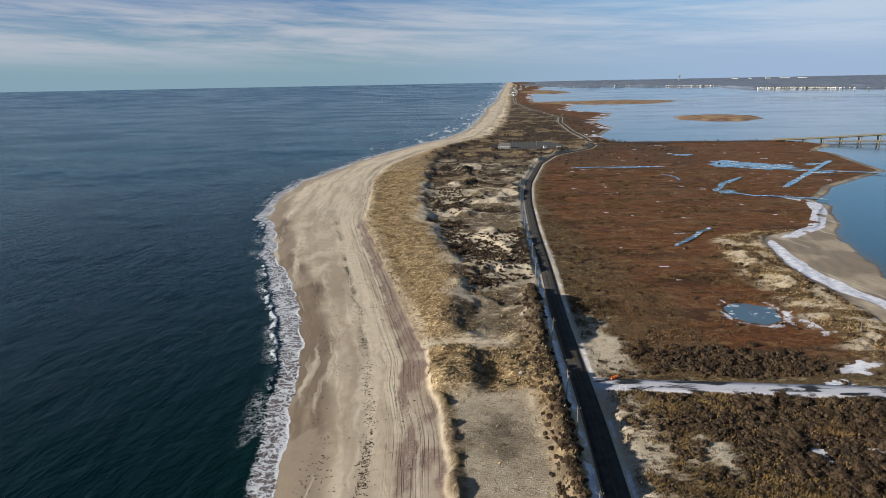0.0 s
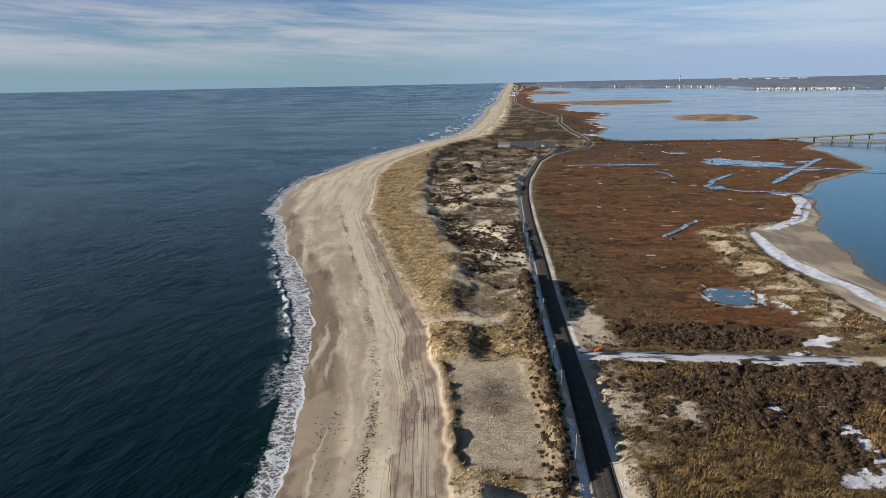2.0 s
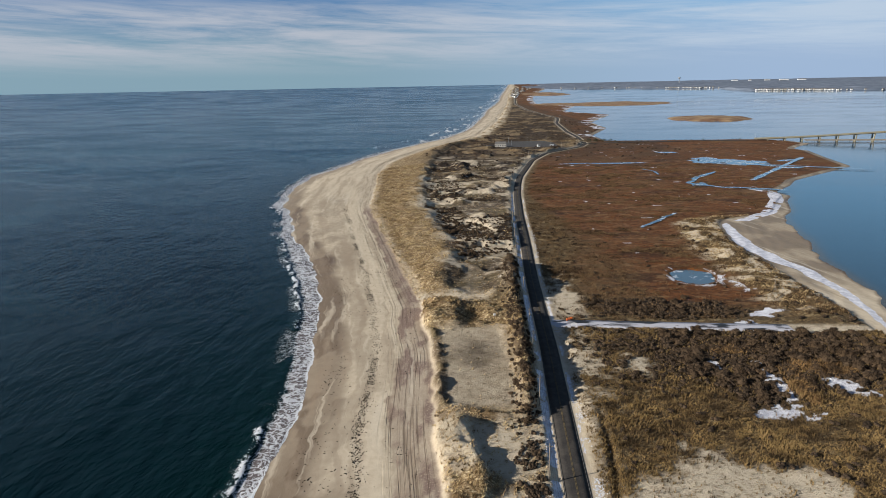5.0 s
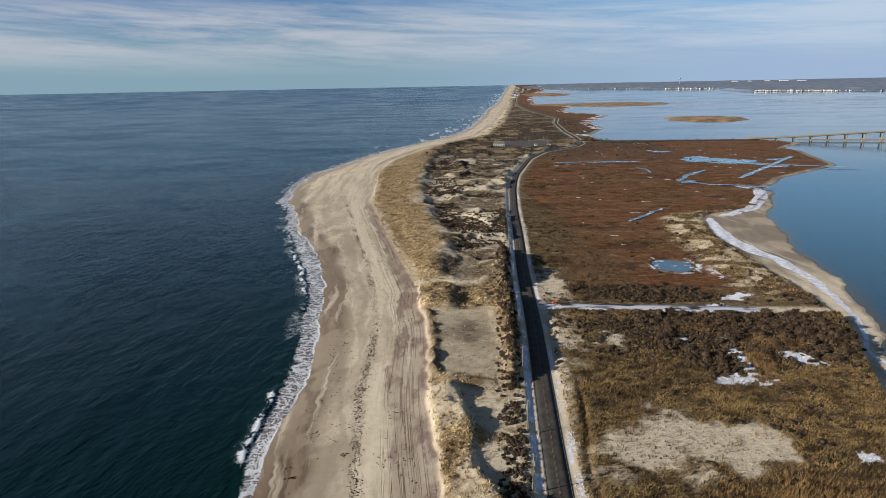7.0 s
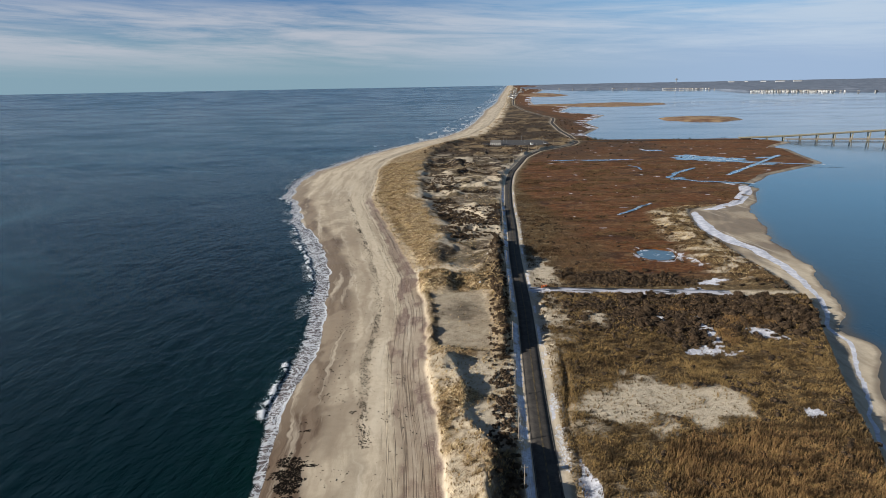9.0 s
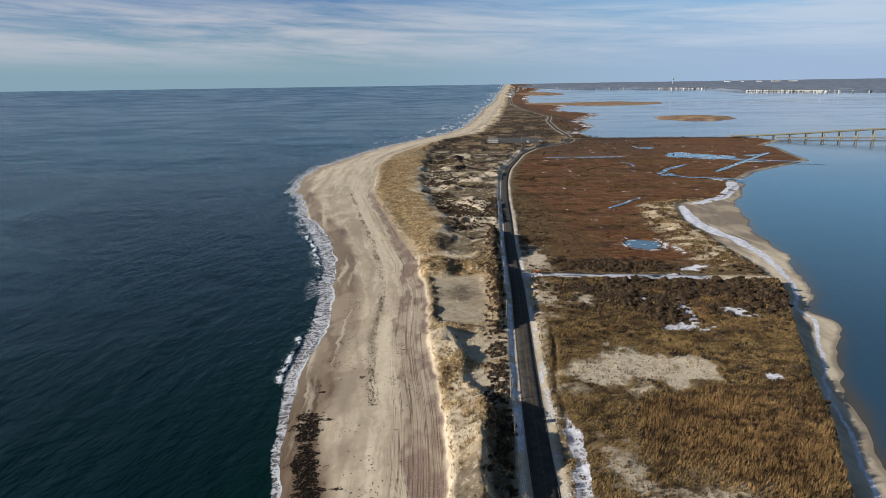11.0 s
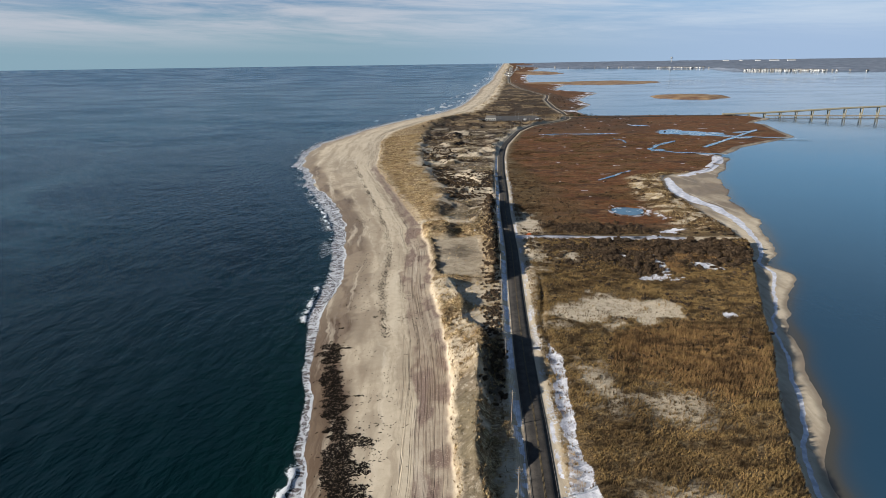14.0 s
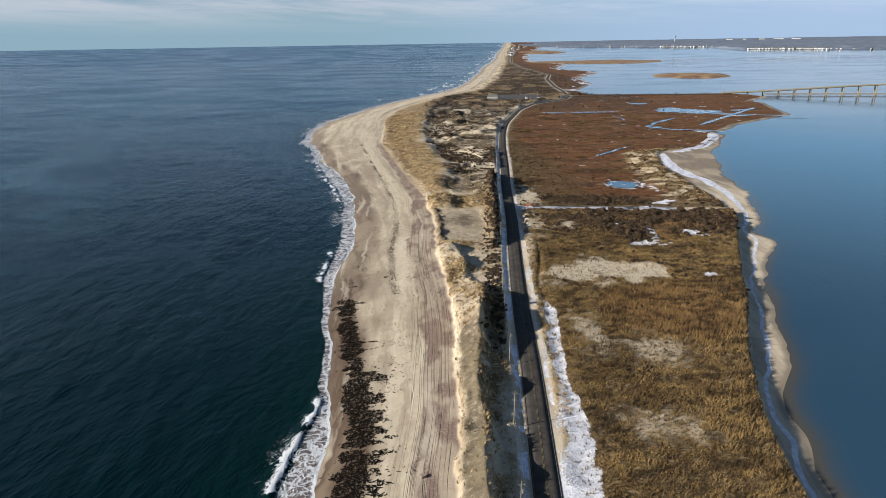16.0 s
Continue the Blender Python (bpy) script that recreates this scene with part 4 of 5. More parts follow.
def tufts(name, px, py, height, spread, mat, label, category, blades=8):
    """Many tufts of bent blades, as one mass."""
    t = terrain(px, py)
    n = len(px)
    a = rng.uniform(0, math.tau, (n, blades))
    h = height * (0.35 + 1.3 * fbm(px, py, 11, 431))[:, None] * rng.uniform(0.6, 1.25, (n, 1)) * rng.uniform(0.7, 1.1, (n, blades))
    rad = spread * rng.uniform(0.4, 1.0, (n, blades))
    bx, by = px[:, None] + np.cos(a) * rad * 0.35, py[:, None] + np.sin(a) * rad * 0.35
    lean = rad * 0.9
    wx, wy = -np.sin(a) * spread * 0.15, np.cos(a) * spread * 0.15
    z0 = t["z"][:, None] - 0.08
    tri = np.stack([np.stack([bx - wx, by - wy, z0 + 0 * bx], -1), np.stack([bx + wx, by + wy, z0 + 0 * bx], -1),
                    np.stack([bx + np.cos(a) * lean + 0.12 * h, by + np.sin(a) * lean + 0.05 * h, z0 + h], -1)], 2).reshape(-1, 3)
    me = bpy.data.meshes.new(name)
    m = len(tri) // 3
    me.vertices.add(len(tri))
    me.vertices.foreach_set("co", tri.astype(np.float32).ravel())
    me.loops.add(len(tri))
    me.loops.foreach_set("vertex_index", np.arange(len(tri), dtype=np.int32))
    me.polygons.add(m)
    me.polygons.foreach_set("loop_start", np.arange(0, len(tri), 3, dtype=np.int32))
    me.update(calc_edges=True)
    me.materials.append(mat)
    return tagged(new(name, me), label, category, kind="stuff")


def scatter(n, x0, x1, y0, y1, keep):
    x, y = rng.uniform(x0, x1, n), rng.uniform(y0, y1, n)
    t = terrain(x, y)
    ok = rng.uniform(0, 1, n) < np.clip(keep(x, y, t), 0, 1)
    return x[ok], y[ok]


clump = lambda x, y, size, seed, lo_, hi_: step(fbm(x, y, size, seed), lo_, hi_)
gx, gy = scatter(210000, -85, 45, -130, 640, lambda x, y, t: (x < t["xr"] - 7) * t["veg"] * (1 - 0.85 * t["sandy"]) * (1 - 0.8 * t["inland"]) * (1 - 0.97 * t["flatbed"]) * (1 - 0.92 * t["plateau"]) * (1 - 0.45 * step(y, 195, 215)) * (0.25 + 0.75 * clump(x, y, 3.0, 401, 0.4, 0.6)))
tufts("dune_grass", gx, gy, 0.8, 0.6, STRAW, "dry straw coloured dune grass on sand", "grass")
gx, gy = scatter(260000, 30, 172, -120, 165, lambda x, y, t: (x > t["xr"] + 6) * t["veg"] * t["south"] * (1 - 0.92 * t["sandy"]) * (1 - t["snow"]) * (1 - t["onside"]) * (1 - 0.65 * t["scrub"]) * (0.3 + 0.7 * clump(x, y, 2.5, 403, 0.4, 0.6)))
tufts("field_grass", gx, gy, 0.85, 0.37, FIELD, "dense brown winter grass on low ground", "grass")
reedy = lambda x, y: np.maximum(np.maximum(spot(x, y, 86, 22, 24, 24, 20, 0.5, 405), spot(x, y, 111, 113, 3.6, 13, -10, 0.3, 406)), np.maximum(spot(x, y, 101, 139, 8, 3.5, 0, 0.5, 407), spot(x, y, 126, 124, 10, 6, 0, 0.5, 408)))
gx, gy = scatter(60000, 55, 160, -10, 165, lambda x, y, t: t["veg"] * t["south"] * (1 - t["sandy"]) * (1 - t["snow"]) * (1 - t["onside"]) * reedy(x, y))
tufts("reeds", gx, gy, 1.5, 0.42, REED, "tall golden brown reeds", "reeds")
gx, gy = scatter(60000, 45, 200, 172, 420, lambda x, y, t: (x > t["xr"] + 6) * t["veg"] * (1 - t["south"]) * (1 - t["sandy"]) * (1 - t["snow"]) * (1 - 0.96 * t["marsh"]) * (0.2 + 0.8 * clump(x, y, 5.0, 409, 0.42, 0.6)))
tufts("marsh_grass", gx, gy, 0.9, 0.52, MARSHG, "dry brown grass along the marsh edge", "grass")
gx, gy = scatter(150000, 50, 300, 180, 640, lambda x, y, t: (x > t["xr"] + 6) * t["veg"] * t["marsh"] * (1 - t["snow"]) * step(fbm(x, y * 2.0, 22, 411, 5), 0.54, 0.62) * (1 - 0.6 * step(x, 150, 260)))
tufts("tussocks", gx, gy, 0.8, 0.8, MARSHG, "pale brown tussocks standing in the red brown marsh", "grass", 6)
gx, gy = scatter(26000, 120, 235, 175, 365, lambda x, y, t: t["veg"] * (1 - t["south"]) * (1 - t["marsh"]) * (1 - t["snow"]) * step(x, t["xb"] - 36, t["xb"] - 26) * (0.2 + 0.8 * clump(x, y, 6, 413, 0.42, 0.58)))
tufts("bay_dune_grass", gx, gy, 0.7, 0.6, STRAW, "pale straw grass on the low dunes by the bay", "grass")

px, py = np.meshgrid(np.arange(2.5, 11, 0.6), np.arange(-130, 40, 0.7))
px, py = (px + rng.normal(0, 0.10, px.shape)).ravel(), (py + rng.normal(0, 0.10, py.shape)).ravel()
t = terrain(px, py)
ok = (t["veg"] > 0.6) & (t["sandy"] > 0.3) & (rng.uniform(0, 1, len(px)) < 0.88)
tufts("planted_grass", px[ok], py[ok], 0.34, 0.34, MARSHG, "young dune grass planted in rows on bare sand", "grass", 4)


def bush_mesh(seed, leaves=420, core=True):
    """A leafless shrub: a lumpy dark heart set with twigs."""
    r = random.Random(seed)
    bm = bmesh.new()
    lumps = [(Vector((r.uniform(-0.5, 0.5), r.uniform(-0.5, 0.5), r.uniform(0.25, 0.55))), r.uniform(0.35, 0.6)) for _ in range(5)]
    if core:
        for c, q in lumps:
            got = bmesh.ops.create_icosphere(bm, subdivisions=1, radius=q * 0.8, matrix=Matrix.Translation(c))
            for v in got["verts"]:
                v.co += Vector((r.uniform(-1, 1), r.uniform(-1, 1), r.uniform(-1, 1))) * q * 0.16
                v.co.z = max(v.co.z, -0.05)
    for _ in range(leaves):
        c, q = r.choice(lumps)
        d = Vector((r.gauss(0, 1), r.gauss(0, 1), abs(r.gauss(0, 1)) * 0.9)).normalized()
        a = c + d * q * r.uniform(0.5, 0.8)
        b = c + d * q * r.uniform(0.95, 1.35) + Vector((r.uniform(-0.1, 0.1), r.uniform(-0.1, 0.1), 0.04))
        sd = d.cross(Vector((r.uniform(-1, 1), r.uniform(-1, 1), r.uniform(-1, 1)))).normalized() * r.uniform(0.014, 0.036)
        if min(a.z, b.z) < -0.05:
            continue
        bm.faces.new([bm.verts.new(a - sd), bm.verts.new(a + sd), bm.verts.new(b)])
    return bm


def twig_material(name, a, b):
    m, n = material(name)
    g = n.n("ShaderNodeNewGeometry")
    o = n.n("ShaderNodeObjectInfo")
    col = n.mix(g.outputs["Random Per Island"], a, b)
    col = n.mix(n.math("MULTIPLY", o.outputs["Random"], 0.5), col, (0.072, 0.046, 0.025))
    n.surface(col, 0.9, spec=0.15)
    return m


TWIG = twig_material("bare_twigs", (0.020, 0.0145, 0.0105), (0.090, 0.062, 0.039))
protos = []
for k in range(6):
    me = bpy.data.meshes.new("shrub")
    bm = bush_mesh(40 + k)
    bm.to_mesh(me)
    bm.free()
    me.materials.append(TWIG)
    protos.append(me)
SHRUB_LABELS = {"dune": "dark leafless shrub in the hollow of a sand dune", "field": "grey brown leafless shrub in a dense thicket", "road": "dark bare shrub on the bank beside the road"}


def shrubs(kind, n, x0, x1, y0, y1, keep, size, gap):
    """Single shrubs, none closer than the gap."""
    x, y = scatter(n * 40, x0, x1, y0, y1, keep)
    took = []
    for px, py in zip(x, y):
        if len(took) >= n:
            break
        if all((px - a) ** 2 + (py - b) ** 2 > gap * gap for a, b in took):
            took.append((px, py))
    for k, (px, py) in enumerate(took):
        q = size * random.uniform(0.6, 1.35)
        ob = new("shrub", protos[k % 6])
        ob.matrix_basis = pose(px, py, ground_z(px, py) - 0.05, 0, 0, random.uniform(0, 360)) @ Matrix.Diagonal((q * random.uniform(0.9, 1.4), q, q * random.uniform(0.7, 1.0), 1))
        tagged(ob, SHRUB_LABELS[kind], "shrub", "shrubs of the " + kind)
    return took


took = shrubs("dune", 95, -40, 48, 185, 420, lambda x, y, t: t["inland"] * t["scrub"] * (x < t["xr"] - 8), 1.7, 2.4)
took += shrubs("field", 130, 80, 165, 84, 162, lambda x, y, t: t["scrub"] * t["south"] * (1 - t["snow"]) * (1 - t["onside"]) * (x < t["xb"] - 3), 2.5, 2.6)
took += shrubs("field", 40, 62, 135, 174, 205, lambda x, y, t: t["scrub"] * (1 - t["south"]) * (1 - t["onside"]), 1.9, 3.0)
took += shrubs("road", 75, 8, 40, 92, 250, lambda x, y, t: step(x, t["xr"] - 16, t["xr"] - 12) * (x < t["xr"] - 7.5), 1.6, 2.3)


took += shrubs("road", 34, 9, 25, -12, 46, lambda x, y, t: t["scrub"] * (x < t["xr"] - 6), 1.3, 1.9)


def thicket(name, px, py, size, label, seed):
    """A mass of shrubs too many to count, in one mesh."""
    base = []
    for k in range(4):
        bm = bush_mesh(seed + k, 85, True)
        bmesh.ops.triangulate(bm, faces=bm.faces[:])
        bm.verts.index_update()
        base.append((np.array([v.co[:] for v in bm.verts]), np.array([[v.index for v in f.verts] for f in bm.faces])))
        bm.free()
    z = terrain(px, py)["z"] - 0.1
    vs, fs, at = [], [], 0
    for k in range(len(px)):
        v, f = base[k % 4]
        q, a = size * rng.uniform(0.55, 1.4), rng.uniform(0, math.tau)
        c, s_ = math.cos(a), math.sin(a)
        vs.append(np.stack([px[k] + q * (v[:, 0] * c - v[:, 1] * s_), py[k] + q * (v[:, 0] * s_ + v[:, 1] * c), z[k] + q * 0.8 * v[:, 2]], -1))
        fs.append(f + at)
        at += len(v)
    vs, fs = np.concatenate(vs), np.concatenate(fs)
    me = bpy.data.meshes.new(name)
    me.vertices.add(len(vs))
    me.vertices.foreach_set("co", vs.astype(np.float32).ravel())
    me.loops.add(fs.size)
    me.loops.foreach_set("vertex_index", fs.astype(np.int32).ravel())
    me.polygons.add(len(fs))
    me.polygons.foreach_set("loop_start", np.arange(0, fs.size, 3, dtype=np.int32))
    me.update(calc_edges=True)
    me.materials.append(TWIG)
    return tagged(new(name, me), label, "shrubs", kind="stuff")


px, py = scatter(17000, -60, 60, 185, 640, lambda x, y, t: t["inland"] * t["scrub"] * (x < t["xr"] - 8) * 0.55)
thicket("dune_thicket", px, py, 1.05, "low dark scrub spread over the back dunes", 60)
px, py = scatter(19000, 46, 200, 20, 330, lambda x, y, t: t["veg"] * (1 - t["onside"]) * (1 - t["snow"]) * (1 - t["sandy"]) * (x > t["xr"] + 9) * (0.03 + 0.97 * t["scrub"] + 0.10 * clump(x, y, 14, 421, 0.5, 0.62)) * (1 - 0.9 * t["marsh"]))
thicket("field_thicket", px, py, 1.35, "low bare bushes scattered over rough ground", 70)
px, py = scatter(9500, 6, 40, 38, 250, lambda x, y, t: step(x, t["xr"] - 16, t["xr"] - 12) * (x < t["xr"] - 7) * (0.15 + 0.85 * clump(x, y, 7, 423, 0.36, 0.5)) * 0.45)
thicket("roadside_thicket", px, py, 0.95, "dark tangled brush on the bank beside the road", 90)
px, py = scatter(9000, -30, 330, 560, 1500, lambda x, y, t: t["veg"] * t["scrub"] * 0.30 * (np.abs(x - t["xr"]) > 9) * ~((x > 80) & (x < 185) & (y > 832) & (y < 940)))
thicket("far_scrub", px, py, 1.7, "brown scrub on the far barrier island", 80)

# ---- utility line along the road ----
POLE = plain("weathered_wood", (0.16, 0.13, 0.10), (0.34, 0.29, 0.23), 0.85, 0.4)
CERAMIC = plain("insulator", (0.25, 0.25, 0.26), (0.4, 0.4, 0.41), 0.35)
GREYMETAL = plain("galvanised", (0.30, 0.31, 0.32), (0.45, 0.46, 0.47), 0.45, 0.5, 0.6)
WIRE = plain("wire", (0.03, 0.03, 0.03), (0.05, 0.05, 0.05), 0.6)


def utility_pole(transformer):
    ob = thing("utility_pole", "weathered wooden utility pole with crossarm beside the road" + (" and grey transformer" if transformer else ""), "utility pole", "utility poles along the road")
    part("pole", rod(bmesh.new(), (0, 0, -0.8), (0, 0, 10.2), 0.17, 0.11, 10), POLE, ob)
    arm = part("crossarm", box(bmesh.new(), 0, 0, 9.35, 1.5, 0.09, 0.10, 0, 0.01), POLE, ob)
    bm = bmesh.new()
    rod(bm, (-0.5, 0.08, 9.38), (0, 0.10, 8.7), 0.025, 0.025, 5)
    rod(bm, (0.5, 0.08, 9.38), (0, 0.10, 8.7), 0.025, 0.025, 5)
    part("brace", bm, GREYMETAL, ob)
    for x in (-0.7, 0.25, 0.7):
        part("insulator", rod(bmesh.new(), (x, 0, 9.48), (x, 0, 9.74), 0.05, 0.07, 8), CERAMIC, ob)
    if transformer:
        part("transformer", rod(bmesh.new(), (0.34, -0.2, 7.4), (0.34, -0.2, 8.3), 0.24, 0.24, 12), GREYMETAL, ob)
    return ob


pole_y = [-112, -80, -47, -15, 17, 43, 68, 103, 137, 158, 198, 228, 255, 277, 303] + [303 + 36 * k for k in range(1, 17)]
kinds = [None, None]
tops = []
for k, y in enumerate(pole_y):
    x = float(road_x(y)) - 6.6
    lean, which = ((-2.2, 3.0) if k in (10,) else (random.uniform(-0.8, 0.8), random.uniform(-1, 1))), int(k % 4 == 1)
    m = pose(x, y, ground_z(x, y), lean[0], lean[1], -math.degrees(math.atan2(float(road_x(y + 5) - road_x(y - 5)), 10)))
    if kinds[which] is None:
        kinds[which] = utility_pole(which)
        kinds[which].matrix_basis = m
    else:
        copy_thing(kinds[which], m)
    tops.append(m)
line = thing("overhead_wires", "thin dark overhead wires strung between the poles", "wires")
for off in ((-0.7, 9.76), (0.25, 9.76), (0.7, 9.76), (0.12, 7.3)):
    vs, fs = [], []
    for m0, m1 in zip(tops, tops[1:]):
        a, b = m0 @ Vector((off[0], 0, off[1])), m1 @ Vector((off[0], 0, off[1]))
        for j in range(8):
            f = j / 7
            p = a.lerp(b, f) - Vector((0, 0, 0.7 * 4 * f * (1 - f)))
            at = len(vs)
            vs += [(p.x - 0.018, p.y, p.z - 0.01), (p.x + 0.018, p.y, p.z - 0.01), (p.x, p.y, p.z + 0.02)]
            if j:
                fs += [(at - 3 + i, at - 3 + (i + 1) % 3, at + (i + 1) % 3, at + i) for i in range(3)]
    me = bpy.data.meshes.new("wire")
    me.from_pydata(vs, [], fs)
    bm = bmesh.new()
    bm.from_mesh(me)
    part("wire", bm, WIRE, line)

# ---- small things at the junction and along the road ----
WHITE = plain("white_paint_wood", (0.66, 0.66, 0.65), (0.82, 0.82, 0.80), 0.6, 0.5)
ORANGE = plain("orange_plastic", (0.75, 0.16, 0.03), (0.85, 0.22, 0.05), 0.5, 0.5)
BLACKRUB = plain("black_rubber", (0.02, 0.02, 0.02), (0.04, 0.04, 0.04), 0.8)
barrel = thing("traffic_barrel", "orange and white plastic traffic barrel beside the side road", "traffic barrel", "traffic barrels at the junction")
part("base", rod(bmesh.new(), (0, 0, 0), (0, 0, 0.1), 0.42, 0.38, 14), BLACKRUB, barrel)
bm = bmesh.new()
rod(bm, (0, 0, 0.1), (0, 0, 1.1), 0.31, 0.24, 14)
rod(bm, (0, 0, 1.1), (0, 0, 1.2), 0.12, 0.10, 8)
part("body", bm, ORANGE, barrel)
for z in (0.35, 0.72):
    part("band", rod(bmesh.new(), (0, 0, z), (0, 0, z + 0.17), 0.312 - 0.07 * (z - 0.1), 0.30 - 0.07 * (z + 0.07), 14), WHITE, barrel, "white reflective band")
spots = [(49.2, 172.4), (50.0, 172.9), (50.8, 173.5), (51.6, 174.1)]
barrel.matrix_basis = pose(*spots[0], ground_z(*spots[0]))
for x, y in spots[1:]:
    copy_thing(barrel, pose(x, y, ground_z(x, y), 0, 0, random.uniform(0, 90)))

gate = thing("white_stand", "white painted wooden frame stand with a gabled top", "stand")
for x in (-1.05, 1.05):
    part("post", box(bmesh.new(), x, 0, -0.1, 0.14, 0.14, 2.0, 0, 0.01), WHITE, gate)
bm = bmesh.new()
rod(bm, (-1.15, 0, 1.85), (0, 0, 2.4), 0.09, 0.09, 6)
rod(bm, (1.15, 0, 1.85), (0, 0, 2.4), 0.09, 0.09, 6)
part("gable", bm, WHITE, gate)
part("board", box(bmesh.new(), 0, 0, 1.45, 2.0, 0.06, 0.45, 0, 0.01), WHITE, gate)
gate.matrix_basis = pose(50.6, 165.0, ground_z(50.6, 165.0) - 0.05, 0, 0, -4)

marker = thing("marker_post", "short post with a white reflective top on the road verge", "marker post", "marker posts along the road")
part("post", box(bmesh.new(), 0, 0, -0.2, 0.10, 0.10, 1.2, 0, 0.01), POLE, marker)
part("cap", box(bmesh.new(), 0, 0, 1.0, 0.20, 0.12, 0.35, 0, 0.02), WHITE, marker)
first = True
for y, off in ((62, 6.6), (118, 6.4), (146, -5.6), (205, 6.4), (237, 6.2), (272, 6.3), (325, 6.2), (372, 6.3), (430, -5.4), (20, 7.5), (-30, 7.0)):
    x = float(road_x(y)) + off
    m = pose(x, y, ground_z(x, y), 0, 0, random.uniform(-15, 15))
    if first:
        marker.matrix_basis, first = m, False
    else:
        copy_thing(marker, m)

sign = thing("notice_box", "small white notice box on a post beside the beach path", "notice box")
part("post", box(bmesh.new(), 0, 0, -0.2, 0.12, 0.12, 1.2), POLE, sign)
part("box", box(bmesh.new(), 0, 0, 1.0, 0.9, 0.5, 0.7, 0, 0.03), WHITE, sign)
sign.matrix_basis = pose(19, 171, ground_z(19, 171), 0, 0, 10)

nest = thing("nest_pole", "tall bare wooden pole with braces and a small platform", "pole")
part("pole", rod(bmesh.new(), (0, 0, -0.5), (0, 0, 6.2), 0.15, 0.11, 8), POLE, nest)
part("platform", box(bmesh.new(), 0, 0, 6.15, 1.0, 1.0, 0.12, 20, 0.01), POLE, nest)
for a in (30, 150, 270):
    part("brace", rod(bmesh.new(), (1.3 * math.cos(radians(a)), 1.3 * math.sin(radians(a)), 0), (0, 0, 2.4), 0.06, 0.06, 6), POLE, nest)
nest.matrix_basis = pose(151, 203, ground_z(151, 203))

crate = thing("washed_up_crate", "small dark wooden crate washed up on the sand", "crate")
part("body", box(bmesh.new(), 0, 0, -0.05, 1.1, 0.9, 0.6, 0, 0.03), POLE, crate)
part("lid", box(bmesh.new(), 0, 0, 0.55, 1.16, 0.96, 0.06, 0, 0.01), POLE, crate)
crate.matrix_basis = pose(-6, -66, ground_z(-6, -66), 4, -3, 25)

# zigzag sand fence by the verge
SLAT = plain("fence_slat", (0.30, 0.21, 0.11), (0.44, 0.33, 0.19), 0.85, 0.3)
fence = thing("sand_fence", "weathered zigzag sand fence of wooden slats in snow", "fence")
slat_me = bpy.data.meshes.new("slat")
bm = box(bmesh.new(), 0, 0, -0.2, 0.06, 0.02, 1.4)
bm.to_mesh(slat_me)
bm.free()
slat_me.materials.append(SLAT)
for leg in range(8):
    a, b = Vector((30.2 + (leg % 2) * 3.6, -42 + leg * 1.9, 0)), Vector((30.2 + ((leg + 1) % 2) * 3.6, -42 + (leg + 1) * 1.9, 0))
    for j in range(22):
        p = a.lerp(b, j / 22)
        o = new("slat", slat_me)
        o.parent = fence
        o.matrix_basis = pose(p.x, p.y, ground_z(p.x, p.y), random.uniform(-6, 6), random.uniform(-6, 6), math.degrees(math.atan2(b.y - a.y, b.x - a.x)))

# ---- wrack and seaweed on the beach ----
WEED = plain("seaweed", (0.004, 0.0032, 0.0025), (0.014, 0.010, 0.007), 0.9, 0.5, 0, 0.1)


def weed_heap(name, px, py, size, label):
    """Flat ragged heaps of weed lying on the sand."""
    z = terrain(px, py)["z"]
    vs, fs = [], []
    for k in range(len(px)):
        q, a0 = size * rng.uniform(0.35, 1.3), rng.uniform(0, math.tau)
        n = 7
        at = len(vs)
        ca, sa = math.cos(a0), math.sin(a0)
        vs.append((px[k], py[k], z[k] + 0.14 + 0.10 * q))
        for j in range(n):
            a = j / n * math.tau
            r = q * rng.uniform(0.55, 1.2)
            ux, uy = math.cos(a) * r * 1.9, math.sin(a) * r * 0.5
            vs.append((px[k] + ux * ca - uy * sa, py[k] + ux * sa + uy * ca, z[k] - 0.03))
        fs += [(at, at + 1 + j, at + 1 + (j + 1) % n) for j in range(n)]
    me = bpy.data.meshes.new(name)
    me.from_pydata(vs, [], fs)
    me.materials.append(WEED)
    return tagged(new(name, me), label, "seaweed", kind="stuff")


x, y = rng.uniform(-46, -8, 90000), rng.uniform(-130, 60, 90000)
t = terrain(x, y)
lane = np.interp(y, (-130, -55, -37, -17, 4, 30, 45), (-22, -24.5, -25.5, -28.5, -33, -38.5, -42)) + 2.5 * (fbm(y * 0, y, 12, 501) - 0.5)
side = np.where(x < lane, 3.8, 3.8)
thick = np.exp(-(np.abs(x - lane) / side) ** 3) * (1 - step(y, 26, 48)) + 0.50 * np.exp(-((x - lane - 7) / 4.5) ** 2) * (1 - step(y, -22, 16))
ragged = 0.55 * fbm(x * 0.45, y * 1.6, 3.0, 503, 5) + 0.45 * fbm(x, y, 7, 504, 4)
ok = (t["out"] > -4.5) & (t["s"] < -9) & (rng.uniform(0, 1, len(x)) < step(0.66 * thick + 1.9 * (ragged - 0.5), 0.34, 0.46) * (0.35 + 0.65 * step(thick, 0.2, 0.7)) + 0.03 * thick)
weed_heap("seaweed_bed", x[ok], y[ok], 0.34, "thick black seaweed washed up on the lower beach")
y = rng.uniform(40, 420, 15000)
